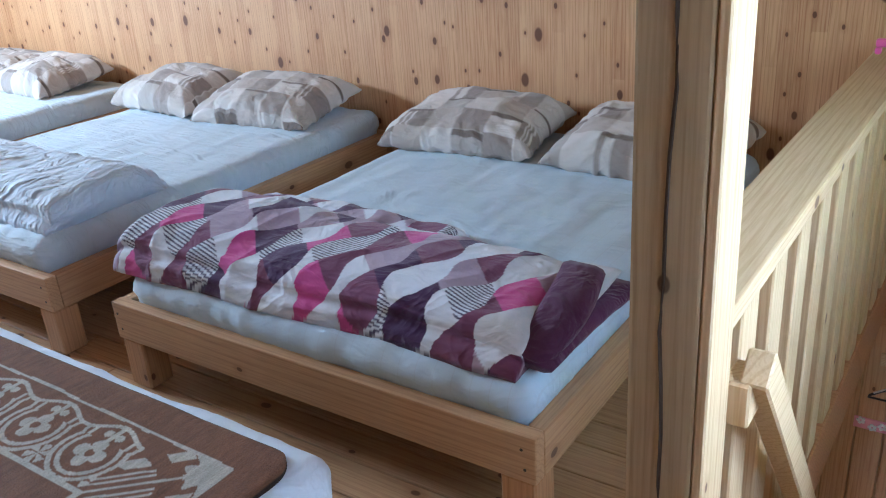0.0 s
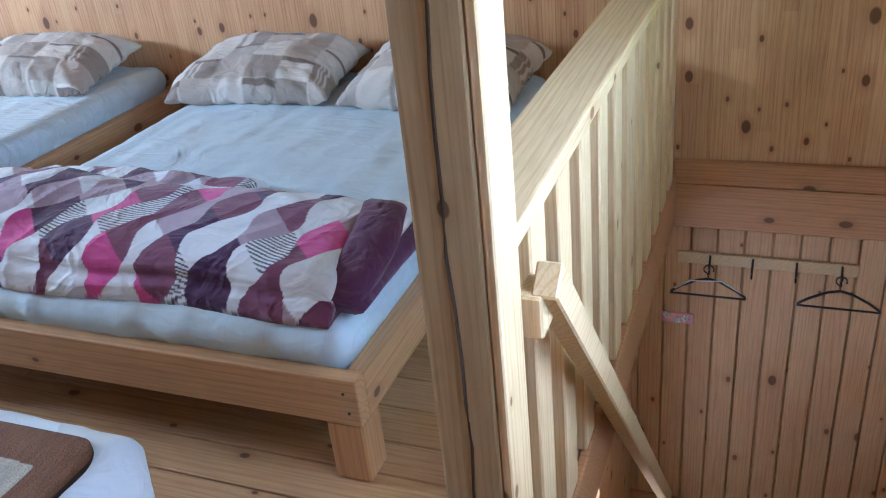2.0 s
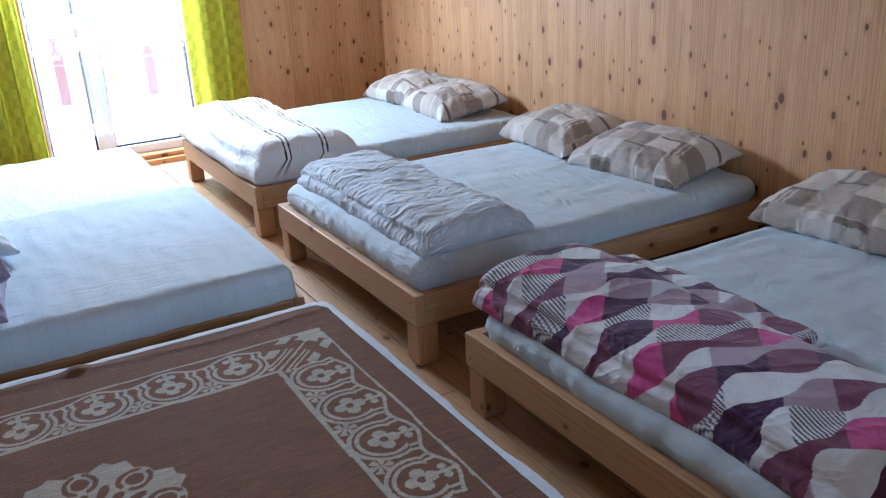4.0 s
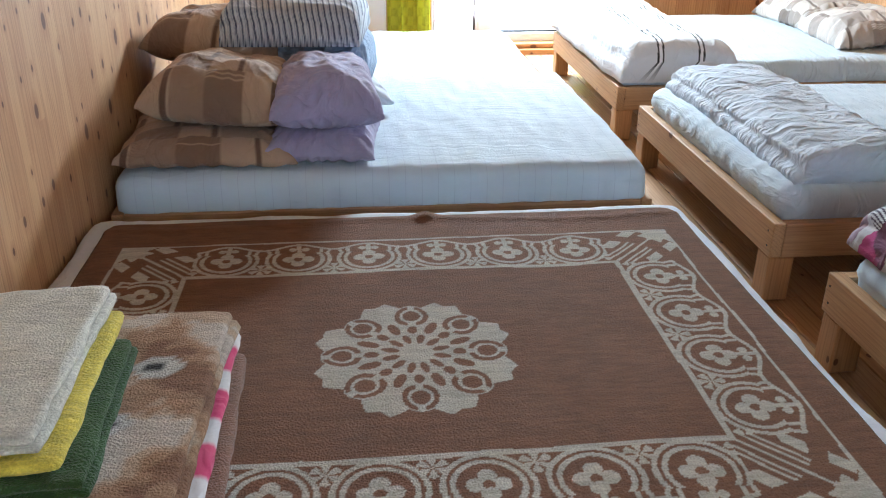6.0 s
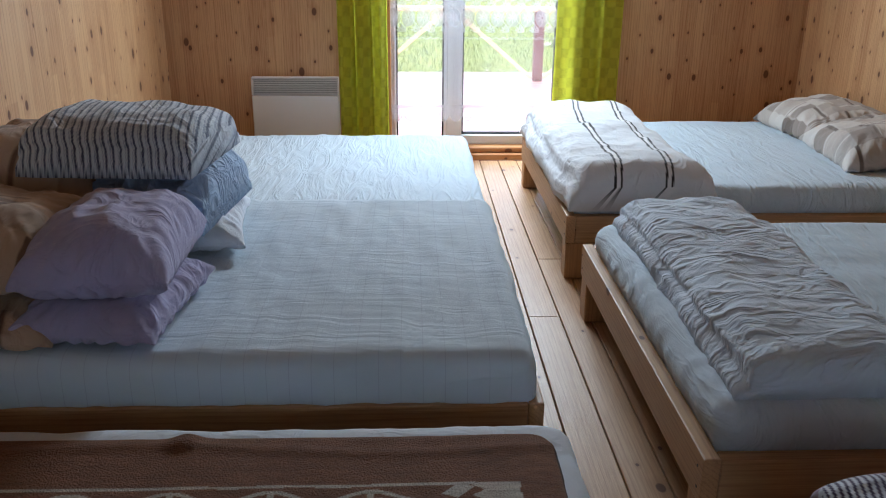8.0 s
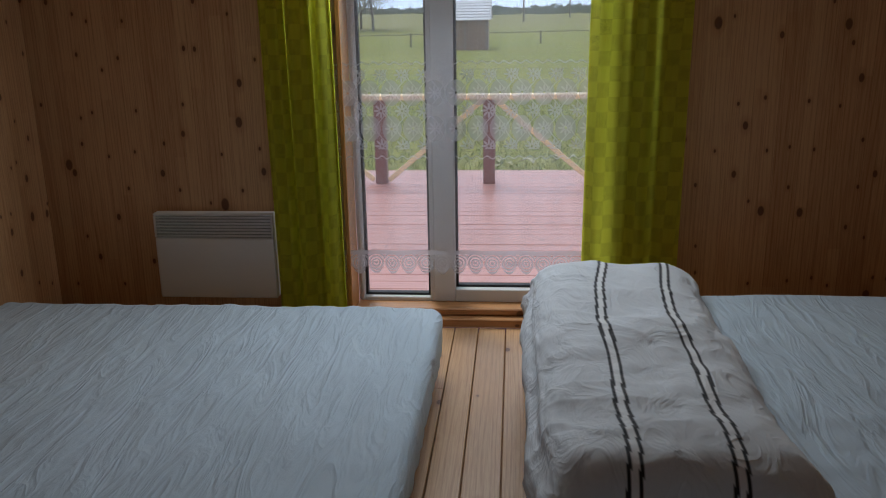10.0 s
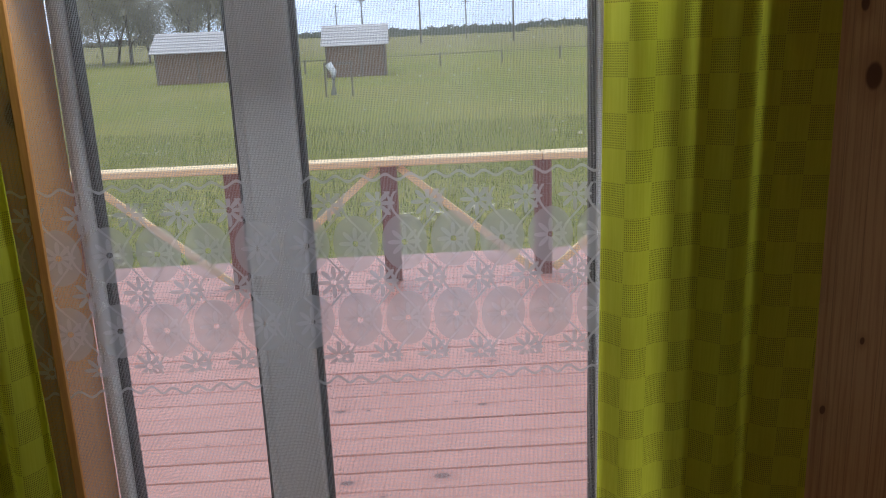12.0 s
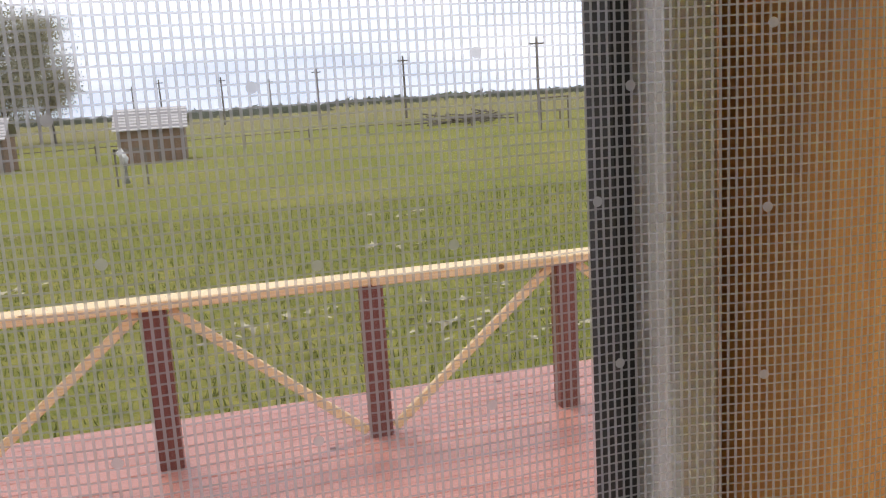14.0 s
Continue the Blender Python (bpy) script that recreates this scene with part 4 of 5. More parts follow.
# ---------------------------------------------------------------- brown plush cover with its white ornament
def ornament(x, y):
    """1 where the blanket is cream: border lines, rings with flowers, corner scrolls, round medallion."""
    bx0, bx1, by0, by1 = -0.545, 1.203, 2.085, 3.412
    w = 0.238
    lw = 0.008
    dx, dy = min(x - bx0, bx1 - x), min(y - by0, by1 - y)
    d = min(dx, dy)
    if d < 0:
        return 0.0
    if d < lw * 1.2:
        return 1.0
    if d < w:
        if abs(d - (w - lw)) < lw:
            return 1.0
        # along and across the band
        if dy <= dx:
            L, a = bx1 - bx0, x - bx0
        else:
            L, a = by1 - by0, y - by0
        n = max(1, round((L - w) / 0.222))
        per = (L - w) / n
        s = (a - w / 2) / per
        c = (s - round(s)) * per
        e = d - w / 2 - 0.01
        r = math.hypot(c, e)
        out = 0.0
        if dx < w and dy < w:
            # corner: leaf at the outer corner, ribs along the diagonal to the inner one
            r2 = math.hypot(w - dx, w - dy)
            skew = abs(dx - dy)
            if skew < 0.006 or (r2 < 0.17 and min(abs(skew - 0.034), abs(skew - 0.058)) < 0.0055):
                out = 1.0
            if dx + dy < 0.16 and max(dx, dy) < 0.095 + 0.012 * math.sin(160 * min(dx, dy)):
                out = 1.0
            if 0.0 < skew - 0.085 < 0.05 and abs(math.sin(34 * r2)) > 0.62:
                out = 1.0
            return out
        # two nested arches open towards the rim
        if d > w / 2 - 0.035 and min(abs(r - 0.094), abs(r - 0.073)) < 0.0062:
            out = 1.0
        if 0.055 < d <= w / 2 - 0.035 and min(abs(abs(c) - 0.087 - 0.25 * (w / 2 - 0.035 - d)), abs(abs(c) - 0.066)) < 0.0058:
            out = 1.0
        # wavy stem along the rim
        if abs(d - 0.043 + 0.017 * math.cos(2 * math.pi * c / per)) < 0.0062:
            out = 1.0
        # hollow flower with a stalk inside the arch
        th = math.atan2(e, c)
        pet = 0.024 + 0.024 * abs(math.cos(2 * th)) ** 0.7
        if r < pet and r > 0.013:
            out = 1.0
        if abs(c) < 0.007 and 0.03 < d < w / 2:
            out = 1.0
        if math.hypot(abs(c) - 0.019, d - 0.060) < 0.0125:
            out = 1.0
        # small blossom between the arches at the inner line
        cc = abs(c) - per / 2
        rr = math.hypot(cc, d - (w - 0.045))
        if rr < 0.034 and abs(math.sin(3 * math.atan2(d - w + 0.045, cc))) > 0.45:
            out = 1.0
        return out
    # medallion
    mx, my = (x - 0.325) / 1.05, (y - 2.715) / 1.09
    r, th = math.hypot(mx, my), math.atan2(my, mx)
    k = 8
    ph = (th * k / (2 * math.pi) + 0.5) % 1 - 0.5
    a = abs(ph) * 2 * math.pi / k
    t = ph * 2 * math.pi / k * r
    # oval petals: thin rim, two dark crescents, pale ring, dark heart
    q = ((r - 0.172) / 0.050) ** 2 + (t / 0.047) ** 2
    if q < 1.0:
        if 0.42 < q < 0.86 and abs(t) > 0.009:
            return 0.0
        return 0.0 if q < 0.23 else 1.0
    # ragged fans between the petals
    if r > 0.185 + 0.060 * min(1.0, a / 0.28) - 0.10 * max(0.0, a - 0.28):
        return 0.0
    if r < 0.034:
        return 1.0
    for r0, hl, hw, n2, sh in ((0.062, 0.021, 0.0095, 12, 0.0), (0.104, 0.017, 0.0125, 8, 0.5), (0.118, 0.028, 0.0130, 8, 0.0)):
        p2 = (th * n2 / (2 * math.pi) + sh) % 1 - 0.5
        t2 = p2 * 2 * math.pi / n2 * r
        if ((r - r0) / hl) ** 2 + (t2 / hw) ** 2 < 1:
            return 0.0
    return 1.0


def plush_cover():
    x0, x1, y0, y1 = -0.64, 1.305, 1.98, 3.62
    nu, nv = 540, 450
    vs, cs = [], []
    for j in range(nv):
        for i in range(nu):
            u, v = i / (nu - 1), j / (nv - 1)
            x, y = x0 + (x1 - x0) * u, y0 + (y1 - y0) * v
            # rounded corners
            for cx, cy in ((x1, y0), (x1, y1), (x0, y0), (x0, y1)):
                ddx, ddy = abs(x - cx), abs(y - cy)
                if ddx < 0.09 and ddy < 0.09:
                    k = math.hypot(0.09 - ddx, 0.09 - ddy)
                    if k > 0.09:
                        sx, sy = (1 if cx == x1 else -1), (1 if cy == y1 else -1)
                        f = 0.09 / k
                        x = cx - sx * (0.09 - (0.09 - ddx) * f)
                        y = cy - sy * (0.09 - (0.09 - ddy) * f)
            e = min(u * (x1 - x0), (1 - u) * (x1 - x0), v * (y1 - y0), (1 - v) * (y1 - y0))
            z = 0.400 + 0.004 * fbm((x, y, 0), 3.0, 3, 2.0) - 0.012 * math.exp(-e / 0.012)
            z += 0.016 * math.exp(-((x - 0.42) / 0.035) ** 2 - ((y - 3.6) / 0.06) ** 2)
            z += 0.006 * math.exp(-((y - 3.55 - 0.02 * math.sin(5 * x)) / 0.02) ** 2)
            vs.append((x, y, z))
            wx = x + 0.006 * fbm((x, y, 0), 4.0, 2, 9.0)
            wy = y + 0.006 * fbm((x, y, 0), 4.0, 2, 19.0)
            o = ornament(wx, wy)
            br, cr = (0.20, 0.088, 0.042), (0.53, 0.48, 0.40)
            if e < 0.006:
                br = (0.03, 0.018, 0.014)
            cs.append(tuple(a + (b - a) * o for a, b in zip(br, cr)))
    # hem turned down round the rim
    rim = [i for i in range(nu)] + [j * nu + nu - 1 for j in range(1, nv)] + [(nv - 1) * nu + i for i in range(nu - 2, -1, -1)] + [j * nu for j in range(nv - 2, 0, -1)]
    n0 = len(vs)
    vs += [(vs[i][0], vs[i][1], vs[i][2] - 0.012) for i in rim]
    cs += [cs[i] for i in rim]
    fs = grid_faces(nu, nv)
    m = len(rim)
    for k in range(m):
        a, b = rim[k], rim[(k + 1) % m]
        fs.append((a, n0 + k, n0 + (k + 1) % m, b))
    me = from_arrays("plush_cover", vs, fs, cs)
    me.materials.append(plush)
    return tagged(new("plush_blanket", me), "brown plush blanket with cream scroll border and round medallion", "blanket")


plush_cover()


# ---------------------------------------------------------------- pillows
def pillow(loc, w, d, t, rot, seed, label, group, print_fn=None, material=None, flat=0.45):
    me = pillow_mesh(w, d, t, seed, print_fn or (lambda u, v: (1, 1, 1)), flat=flat)
    me.materials.append(material or print_cloth)
    o = new("pillow", me)
    o.matrix_world = pose(*loc, *rot)
    return tagged(o, label, "pillow", group)


PILLOWS = (((2.86, 0.76), (2.02, 0.74)), ((4.87, 0.74), (4.12, 0.76)), ((6.84, 0.70), (6.20, 0.72)))
for i, row in enumerate(PILLOWS):
    for k, (yc, d) in enumerate(row):
        pillow((3.465 - 0.015 * k, yc, TOPS[i] - 0.004), 0.54, d, 0.135, (0, -7 - 2 * k, (4, -5, 5)[i] * (1 - 2 * k)), 5.0 * i + k, "plump pillow in a beige and taupe checked cover", "checked pillows", checks(10 * i + k))
# the stack on the west bed
W = "brown and beige checked pillow in a stack on the west bed"
pillow((-0.37, 4.21, 0.450), 0.66, 0.58, 0.085, (0, 2, 3), 41, W, "stacked pillows", checks(71, 2))
pillow((-0.315, 4.30, 0.560), 0.55, 0.60, 0.165, (-3, 4, -5), 42, W, "stacked pillows", checks(72, 2))
pillow((-0.40, 4.93, 0.450), 0.60, 0.60, 0.15, (0, 0, 4), 43, W, "stacked pillows", checks(73, 2))
pillow((-0.41, 4.95, 0.635), 0.60, 0.58, 0.165, (0, 8, -6), 44, W, "stacked pillows", checks(74, 2))
pillow((0.075, 4.22, 0.450), 0.42, 0.56, 0.095, (0, 0, -5), 45, "flat lilac pillow at the bottom of a stack", "lilac pillows", None, lilac)
pillow((0.075, 4.26, 0.560), 0.42, 0.62, 0.165, (-2, 0, 3), 46, "plump lilac pillow on another lilac pillow", "lilac pillows", None, lilac)
pillow((0.04, 4.95, 0.450), 0.58, 0.58, 0.10, (0, 0, 8), 47, "flat white pillow under folded duvets", "stacked pillows", None, under_sheet)


# ---------------------------------------------------------------- duvets
WHITE, MAUVE, PLUM, PINK, ROSE = (0.66, 0.70, 0.78), (0.36, 0.28, 0.38), (0.05, 0.007, 0.07), (0.50, 0.06, 0.27), (0.155, 0.04, 0.105)
FIELD_RND = random.Random(12)
WARM_FIELDS = [FIELD_RND.choices((PLUM, ROSE, PINK, MAUVE), (5, 4, 2, 2))[0] for _ in range(211)]
COOL_FIELDS = [FIELD_RND.choices((WHITE, "lines", MAUVE), (6, 3, 2))[0] for _ in range(211)]


def geometric(s, y):
    """Leaning chains of lens-shaped fields, plum, rose and pink beside white and finely lined ones; s runs over the fold."""
    P, L = 0.086, 0.29
    q = (y - 0.30 * s) / P

    def edge(k):
        return k + 0.30 * (1 if k % 2 else -1) * math.sin(2 * math.pi * s / L + 0.9 * (k // 2))
    col = math.floor(q)
    if q < edge(col):
        col -= 1
    elif q >= edge(col + 1):
        col += 1
    row = math.floor(2 * s / L + 0.45 * (q - col) + 0.37 * (col % 5))
    c = (WARM_FIELDS if col % 2 else COOL_FIELDS)[(col * 7 + row * 31) % 211]
    if c == "lines":
        return WHITE if ((s + 0.25 * y) / 0.0125) % 1 < 0.55 else (0.05, 0.035, 0.09)
    return c


def band_stripes(s, y):
    """White cotton with two pairs of black stripes lengthwise."""
    for c in (0.30, 0.54):
        d = abs(s - c - 0.055 * (7.3 - y) - 0.012 * math.sin(4.0 * y))
        if 0.009 < d < 0.0195:
            return (0.012, 0.012, 0.016)
        if d <= 0.009:
            return (0.80, 0.81, 0.83)
    return (0.66, 0.69, 0.73)


def ticking(s, y):
    q = (y + 0.2 * s) / 0.026
    return (0.06, 0.08, 0.14) if q % 1 < 0.30 else ((0.26, 0.30, 0.40) if 0.45 < q % 1 < 0.56 else (0.52, 0.56, 0.62))


def duvet(name, me, material, label, group="folded duvets"):
    if not me.materials:
        me.materials.append(material)
    return tagged(new(name, me), label, "duvet", group)


dv = duvet("folded_duvet", duvet_mesh(1.745, 2.27, 1.70, 3.22, 0.415, 0.150, 4.0, geometric, amp=0.010, ripple=0.003, n=300, m=440, hem=0.022), print_cloth, "folded duvet with purple, pink and white geometric print")
me = duvet_mesh(2.0, 2.48, 2.28, 3.17, 0.415, 0.062, 9.0, lambda s, y: geometric(s + 0.11, y + 0.05), amp=0.014, ripple=0.003, n=120, m=220)
me.materials.append(print_cloth)
part("under_fold", me, print_cloth, dv)
# plum lining showing in the open end of the folds
fold1 = [(1.80 + 0.33 * k / 13, 1.70 - 0.03 * math.sin(math.pi * k / 13), 0.455 + 0.105 * math.sin(1.45 * k / 13)) for k in range(14)]
fold2 = [(1.80 + 0.47 * k / 13, 1.685 - 0.03 * k / 13, 0.450 + 0.022 * math.sin(2.6 * k / 13)) for k in range(14)]
for f, th in ((fold1, 0.070), (fold2, 0.060)):
    part("lining_fold", ribbon(f, (0.0, 0.13, 0.0), th, 3.0), plum, dv, "dark plum lining", True)
inner = [(1.98 + 0.26 * k / 9, 1.70, 0.497 + 0.02 * k / 9) for k in range(10)]
part("inner_fold", ribbon(inner, (0.0, 0.13, 0.0), 0.028, 5.0), under_sheet, dv, "white inner side of the fold", True)
duvet("folded_duvet", duvet_mesh(1.80, 2.36, 3.69, 5.13, 0.432, 0.128, 14.0, None, amp=0.014, ripple=0.005, n=150, m=260), duvet_grey, "rumpled pale grey folded duvet on the middle bed")
dv = duvet("folded_duvet", duvet_mesh(1.683, 2.40, 5.575, 7.30, 0.345, 0.222, 24.0, band_stripes, amp=0.012, ripple=0.003, m=240, n=260), print_cloth, "white folded duvet with pairs of black stripes")
# the stack of duvets on the west bed, rolled crosswise
def crosswise(cx, cy, half_l, half_w, z0, h, seed, **kw):
    me = duvet_mesh(-half_w, half_w, -half_l, half_l, z0, h, seed, **kw)
    me.transform(Matrix.Translation((cx, cy, 0)) @ Matrix.Rotation(radians(84), 4, "Z"))
    return me


duvet("folded_duvet", crosswise(0.04, 4.95, 0.24, 0.30, 0.565, 0.19, 33.0, amp=0.03, ripple=0.022, n=110, m=120), duvet_blue, "light blue rumpled folded duvet in a stack")
duvet("folded_duvet", crosswise(-0.05, 4.93, 0.30, 0.29, 0.765, 0.17, 37.0, print_fn=ticking, amp=0.012, ripple=0.003, n=120, m=240), print_cloth, "navy and white ticking striped duvet on a stack")


# ---------------------------------------------------------------- folded blankets on the brown cover
def folded(x0, x1, y0, y1, z0, z1, material, label, seed, rz=0.0, print_fn=None, r=0.03, layers=2):
    th = thing("folded_blanket", ((x0 + x1) / 2, (y0 + y1) / 2, z0), label, "blanket", "folded blankets")
    h = (z1 - z0) / layers
    for k in range(layers):
        me = soft_box(x0 + 0.01 * (k % 2), x1 - 0.008 * (k % 2), y0, y1 - 0.012 * (k % 2), z0 + k * h, z0 + (k + 1) * h - 0.001, r, 0.014, 0.006, seed + k, print_fn)
        part("layer", me, material, th)
    th.rotation_euler = (0, 0, radians(rz))
    return th


def animal_print(x, y, z):
    """Tan plush with pale and dark brown patches."""
    n = fbm((x, y, 0), 7.0, 3, 3.0)
    c = [0.40, 0.235, 0.135]
    if n > 0.12:
        c = [0.52, 0.37, 0.25]
    if n > 0.38:
        c = [0.58, 0.50, 0.42]
    if n < -0.28:
        c = [0.26, 0.13, 0.07]
    for cx, cy in ((-0.30, 2.30), (-0.245, 2.50)):
        r = math.hypot((x - cx) / 1.4, y - cy)
        if r < 0.040:
            c = [0.58, 0.55, 0.50]
        if r < 0.017:
            c = [0.03, 0.03, 0.03]
    return c


folded(-0.70, -0.075, 2.05, 2.70, 0.404, 0.435, brown_fleece, "brown folded fleece blanket", 51, 2, layers=1)
folded(-0.70, -0.10, 2.05, 2.76, 0.436, 0.466, print_cloth, "pink and white folded blanket", 52, 0, lambda x, y, z: (0.62, 0.05, 0.16) if math.sin(y * 34) > 0 else (0.66, 0.64, 0.64), r=0.02, layers=1)
folded(-0.70, -0.115, 2.04, 2.76, 0.467, 0.535, plush, "tan plush blanket with dark and pale patches", 53, -2, animal_print)
folded(-0.71, -0.275, 2.06, 2.54, 0.537, 0.585, green_fleece, "dark green folded fleece blanket", 54, 3)
folded(-0.72, -0.315, 2.08, 2.61, 0.586, 0.612, yellow_fleece, "bright yellow folded fleece blanket", 55, 2, r=0.018, layers=1)
folded(-0.72, -0.345, 2.10, 2.66, 0.613, 0.655, cream_fleece, "cream folded fleece blanket on top of a pile", 56, 1)

# ---------------------------------------------------------------- post, balustrade and handrail
post = thing("timber_post", (1.36, 1.18, 0), "weathered brown square timber post with a long crack", "post")
part("shaft", box(1.305, 1.418, 1.13, 1.236, 0.0, ZC - 0.002, 0.006, 2), post_wood, post)
crk = []
for k in range(26):
    z = 0.1 + k * 0.09
    crk.append((1.3045, 1.182 + 0.004 * math.sin(k * 0.8) + 0.002 * math.sin(k * 2.3), z))
part("crack", tube(crk, 0.0032, 5), crack_dark, post)
part("facing_board", box(1.306, 1.417, 1.112, 1.1295, 0.0, ZC - 0.002, 0.003), raw_z, post, "pale fresh pine facing board")

bal = thing("balustrade", (2.6, 1.19, 0), "pale pine balustrade of upright boards with a flat top rail", "balustrade")
part("top_rail", box(1.42, 3.755, 1.122, 1.262, 0.852, 0.895, 0.008, 2), raw_x, bal)
part("sub_rail", box(1.42, 3.755, 1.165, 1.215, 0.79, 0.851, 0.004), raw_x, bal)
bb = mesh_of(box(-0.05, 0.05, 1.132, 1.164, -0.008, 0.850, 0.004), "baluster")
for k in range(11):
    o = part("baluster", bb, raw_z, bal)
    o.location = (1.60 + k * 0.2, 0, 0)

hr = thing("handrail", (1.5, 1.08, 0), "sloping pine handrail going down the stairs", "handrail")
part("rail", beam_between((1.45, 1.078, 0.80), (3.36, 1.078, -1.50), 0.045, 0.065, 0.004), raw_x, hr)
part("bracket_block", box(1.42, 1.50, 1.08, 1.125, 0.70, 0.78, 0.004), raw_z, hr)

peg = thing("clothes_peg", (3.22, 1.17, 0.895), "pink plastic clothes peg on the top rail", "clothes peg")
part("stem", box(3.21, 3.23, 1.158, 1.178, 0.8955, 0.966, 0.004, 2), pink_plastic, peg)
part("crossbar", box(3.205, 3.235, 1.12, 1.215, 0.9665, 0.992, 0.008, 2), pink_plastic, peg)
part("tip", box(3.205, 3.235, 1.197, 1.215, 0.945, 0.966, 0.004), pink_plastic, peg)

# stairs
st = thing("staircase", (2.4, 0.6, ZLOW), "steep open pine staircase going down", "staircase")
NS = 10
for k in range(NS):
    z = -(k + 1) * (-ZLOW) / (NS + 1)
    x = WELL_X + 0.06 + k * 0.17
    part("tread", box(x, x + 0.22, YS + 0.03, WELL_Y - 0.08, z - 0.035, z, 0.006), bed_y, st)
for y in (YS + 0.001, WELL_Y - 0.078):
    part("stringer", beam_between((WELL_X + 0.03, y + 0.014, -0.12), (WELL_X + 0.2 + NS * 0.17, y + 0.014, ZLOW + 0.12), 0.028, 0.2), bed_x, st)

# ---------------------------------------------------------------- coat rack
rack = thing("coat_rack", (3.94, 0.75, -0.5), "pale wooden strip with four metal coat hooks", "coat rack")
part("board", box(3.935, 3.953, 0.35, 1.13, -0.555, -0.495, 0.003), raw_x, rack)
hooks = []
for k in range(4):
    y = 0.98 - k * 0.187
    hooks.append(y)
    hk = part("hook", tube([(3.934, y, -0.505), (3.915, y, -0.515), (3.895, y, -0.545), (3.88, y, -0.55), (3.868, y, -0.535), (3.865, y, -0.515)], 0.005, 6), dark_metal, rack, smooth_faces=True)
    part("prong", tube([(3.93, y, -0.52), (3.90, y, -0.575), (3.885, y, -0.58), (3.875, y, -0.565)], 0.0045, 6), dark_metal, hk, smooth_faces=True)


def hanger(y, z, white):
    h = thing("clothes_hanger", (3.88, y, z), "black plastic clothes hanger on a coat hook", "clothes hanger", "clothes hangers")
    ring = [(3.883, y + 0.022 * math.sin(a), z - 0.02 + 0.022 * math.cos(a)) for a in [(-2.0 + 0.35 * q) for q in range(15)]]
    part("hook", tube(ring + [(3.883, y, z - 0.07)], 0.0035, 6), dark_metal, h, smooth_faces=True)
    for s in (-1, 1):
        part("shoulder", tube([(3.883, y, z - 0.07), (3.883, y + s * 0.05, z - 0.082), (3.883, y + s * 0.12, z - 0.12), (3.883, y + s * 0.165, z - 0.152), (3.883, y + s * 0.168, z - 0.165)], 0.006, 6), black_plastic, h, smooth_faces=True)
    part("bar", tube([(3.883, y - 0.168, z - 0.163), (3.883, y + 0.168, z - 0.163)], 0.005, 6), black_plastic, h, smooth_faces=True)
    if white:
        part("cord", tube([(3.879, y - 0.15, z - 0.13), (3.879, y - 0.06, z - 0.075), (3.879, y + 0.08, z - 0.085), (3.879, y + 0.15, z - 0.135)], 0.004, 6), white_paint, h, "white cord", True)


hanger(hooks[0], -0.53, True)
hanger(hooks[3], -0.53, False)
kh = thing("key_rack", (3.95, 1.12, -0.86), "small pink painted key rack with white flowers", "key rack")
part("board", box(3.944, 3.953, 1.04, 1.20, -0.905, -0.845, 0.004), pink_paint, kh)
for k, (y, z) in enumerate(((1.17, -0.86), (1.12, -0.885), (1.08, -0.87))):
    bm = bmesh.new()
    for q in range(5):
        a = q * 2 * math.pi / 5
        bmesh.ops.create_icosphere(bm, subdivisions=1, radius=0.009, matrix=Matrix.Translation((3.941, y + 0.012 * math.cos(a), z + 0.012 * math.sin(a))))
    part("flower", bm, white_paint, kh, "white flower")
tagged(part("window_2", box(3.74, 3.92, YS - 0.034, YS - 0.006, -0.95, -0.36, 0.004), upvc), "white framed panel on the boarded stair wall", "window", kind="structure")

# ---------------------------------------------------------------- outdoors
bm = bmesh.new()
gx, gy = (-2500, -300, -60, -1.0, 4.2, 60, 300, 2500), (-2500, -0.4, 8.22, 40, 120, 400, 2500)
gv = [[bm.verts.new((x, y, -0.74)) for x in gx] for y in gy]
for j in range(len(gy) - 1):
    for i in range(len(gx) - 1):
        if not (gx[i] == -1.0 and gy[j] == -0.4):
            bm.faces.new((gv[j][i], gv[j][i + 1], gv[j + 1][i + 1], gv[j + 1][i]))
ground = tagged(part("ground", bm, meadow_mat), "green spring meadow reaching the horizon", "ground", kind="structure")

deck = tagged(part("deck", box(-4.5, 7.5, 8.24, 12.28, -0.30, -0.04, 0), deck_post_wood), "red-brown stained wooden deck outside the door", "deck", kind="structure")
part("leg", box(-4.3, -4.1, 8.4, 12.2, -0.9, -0.3, 0), deck_post_wood, deck)
part("leg", box(7.1, 7.3, 8.4, 12.2, -0.9, -0.3, 0), deck_post_wood, deck)
part("fascia", box(-4.5, 7.5, 12.281, 12.31, -0.72, -0.02, 0.004), deck_post_wood, deck)
rnd = random.Random(5)
yb = 8.26
base = None
while yb < 12.2:
    w = 0.136
    if base is None:
        base = mesh_of(box(-4.5, 7.5, 0, w, -0.028, 0.0, 0.004), "deck_board")
    o = part("board", base, deck_wood, deck)
    o.location = (rnd.uniform(-0.02, 0.02), yb, rnd.uniform(-0.0025, 0.0015))
    yb += w + 0.0045
rl = thing("deck_railing", (1.5, 11.67, 0), "deck railing of dark red posts, pale rail and diagonal braces", "railing")
PX = [-3.63 + 1.008 * k for k in range(11)]
for k, x in enumerate(PX):
    part("post", box(x - 0.055, x + 0.055, 11.63, 11.73, -0.002, 0.775, 0.006), deck_post_wood, rl)
part("top_rail", box(-4.4, 2.41, 11.60, 11.75, 0.776, 0.822, 0.006), rail_wood, rl)
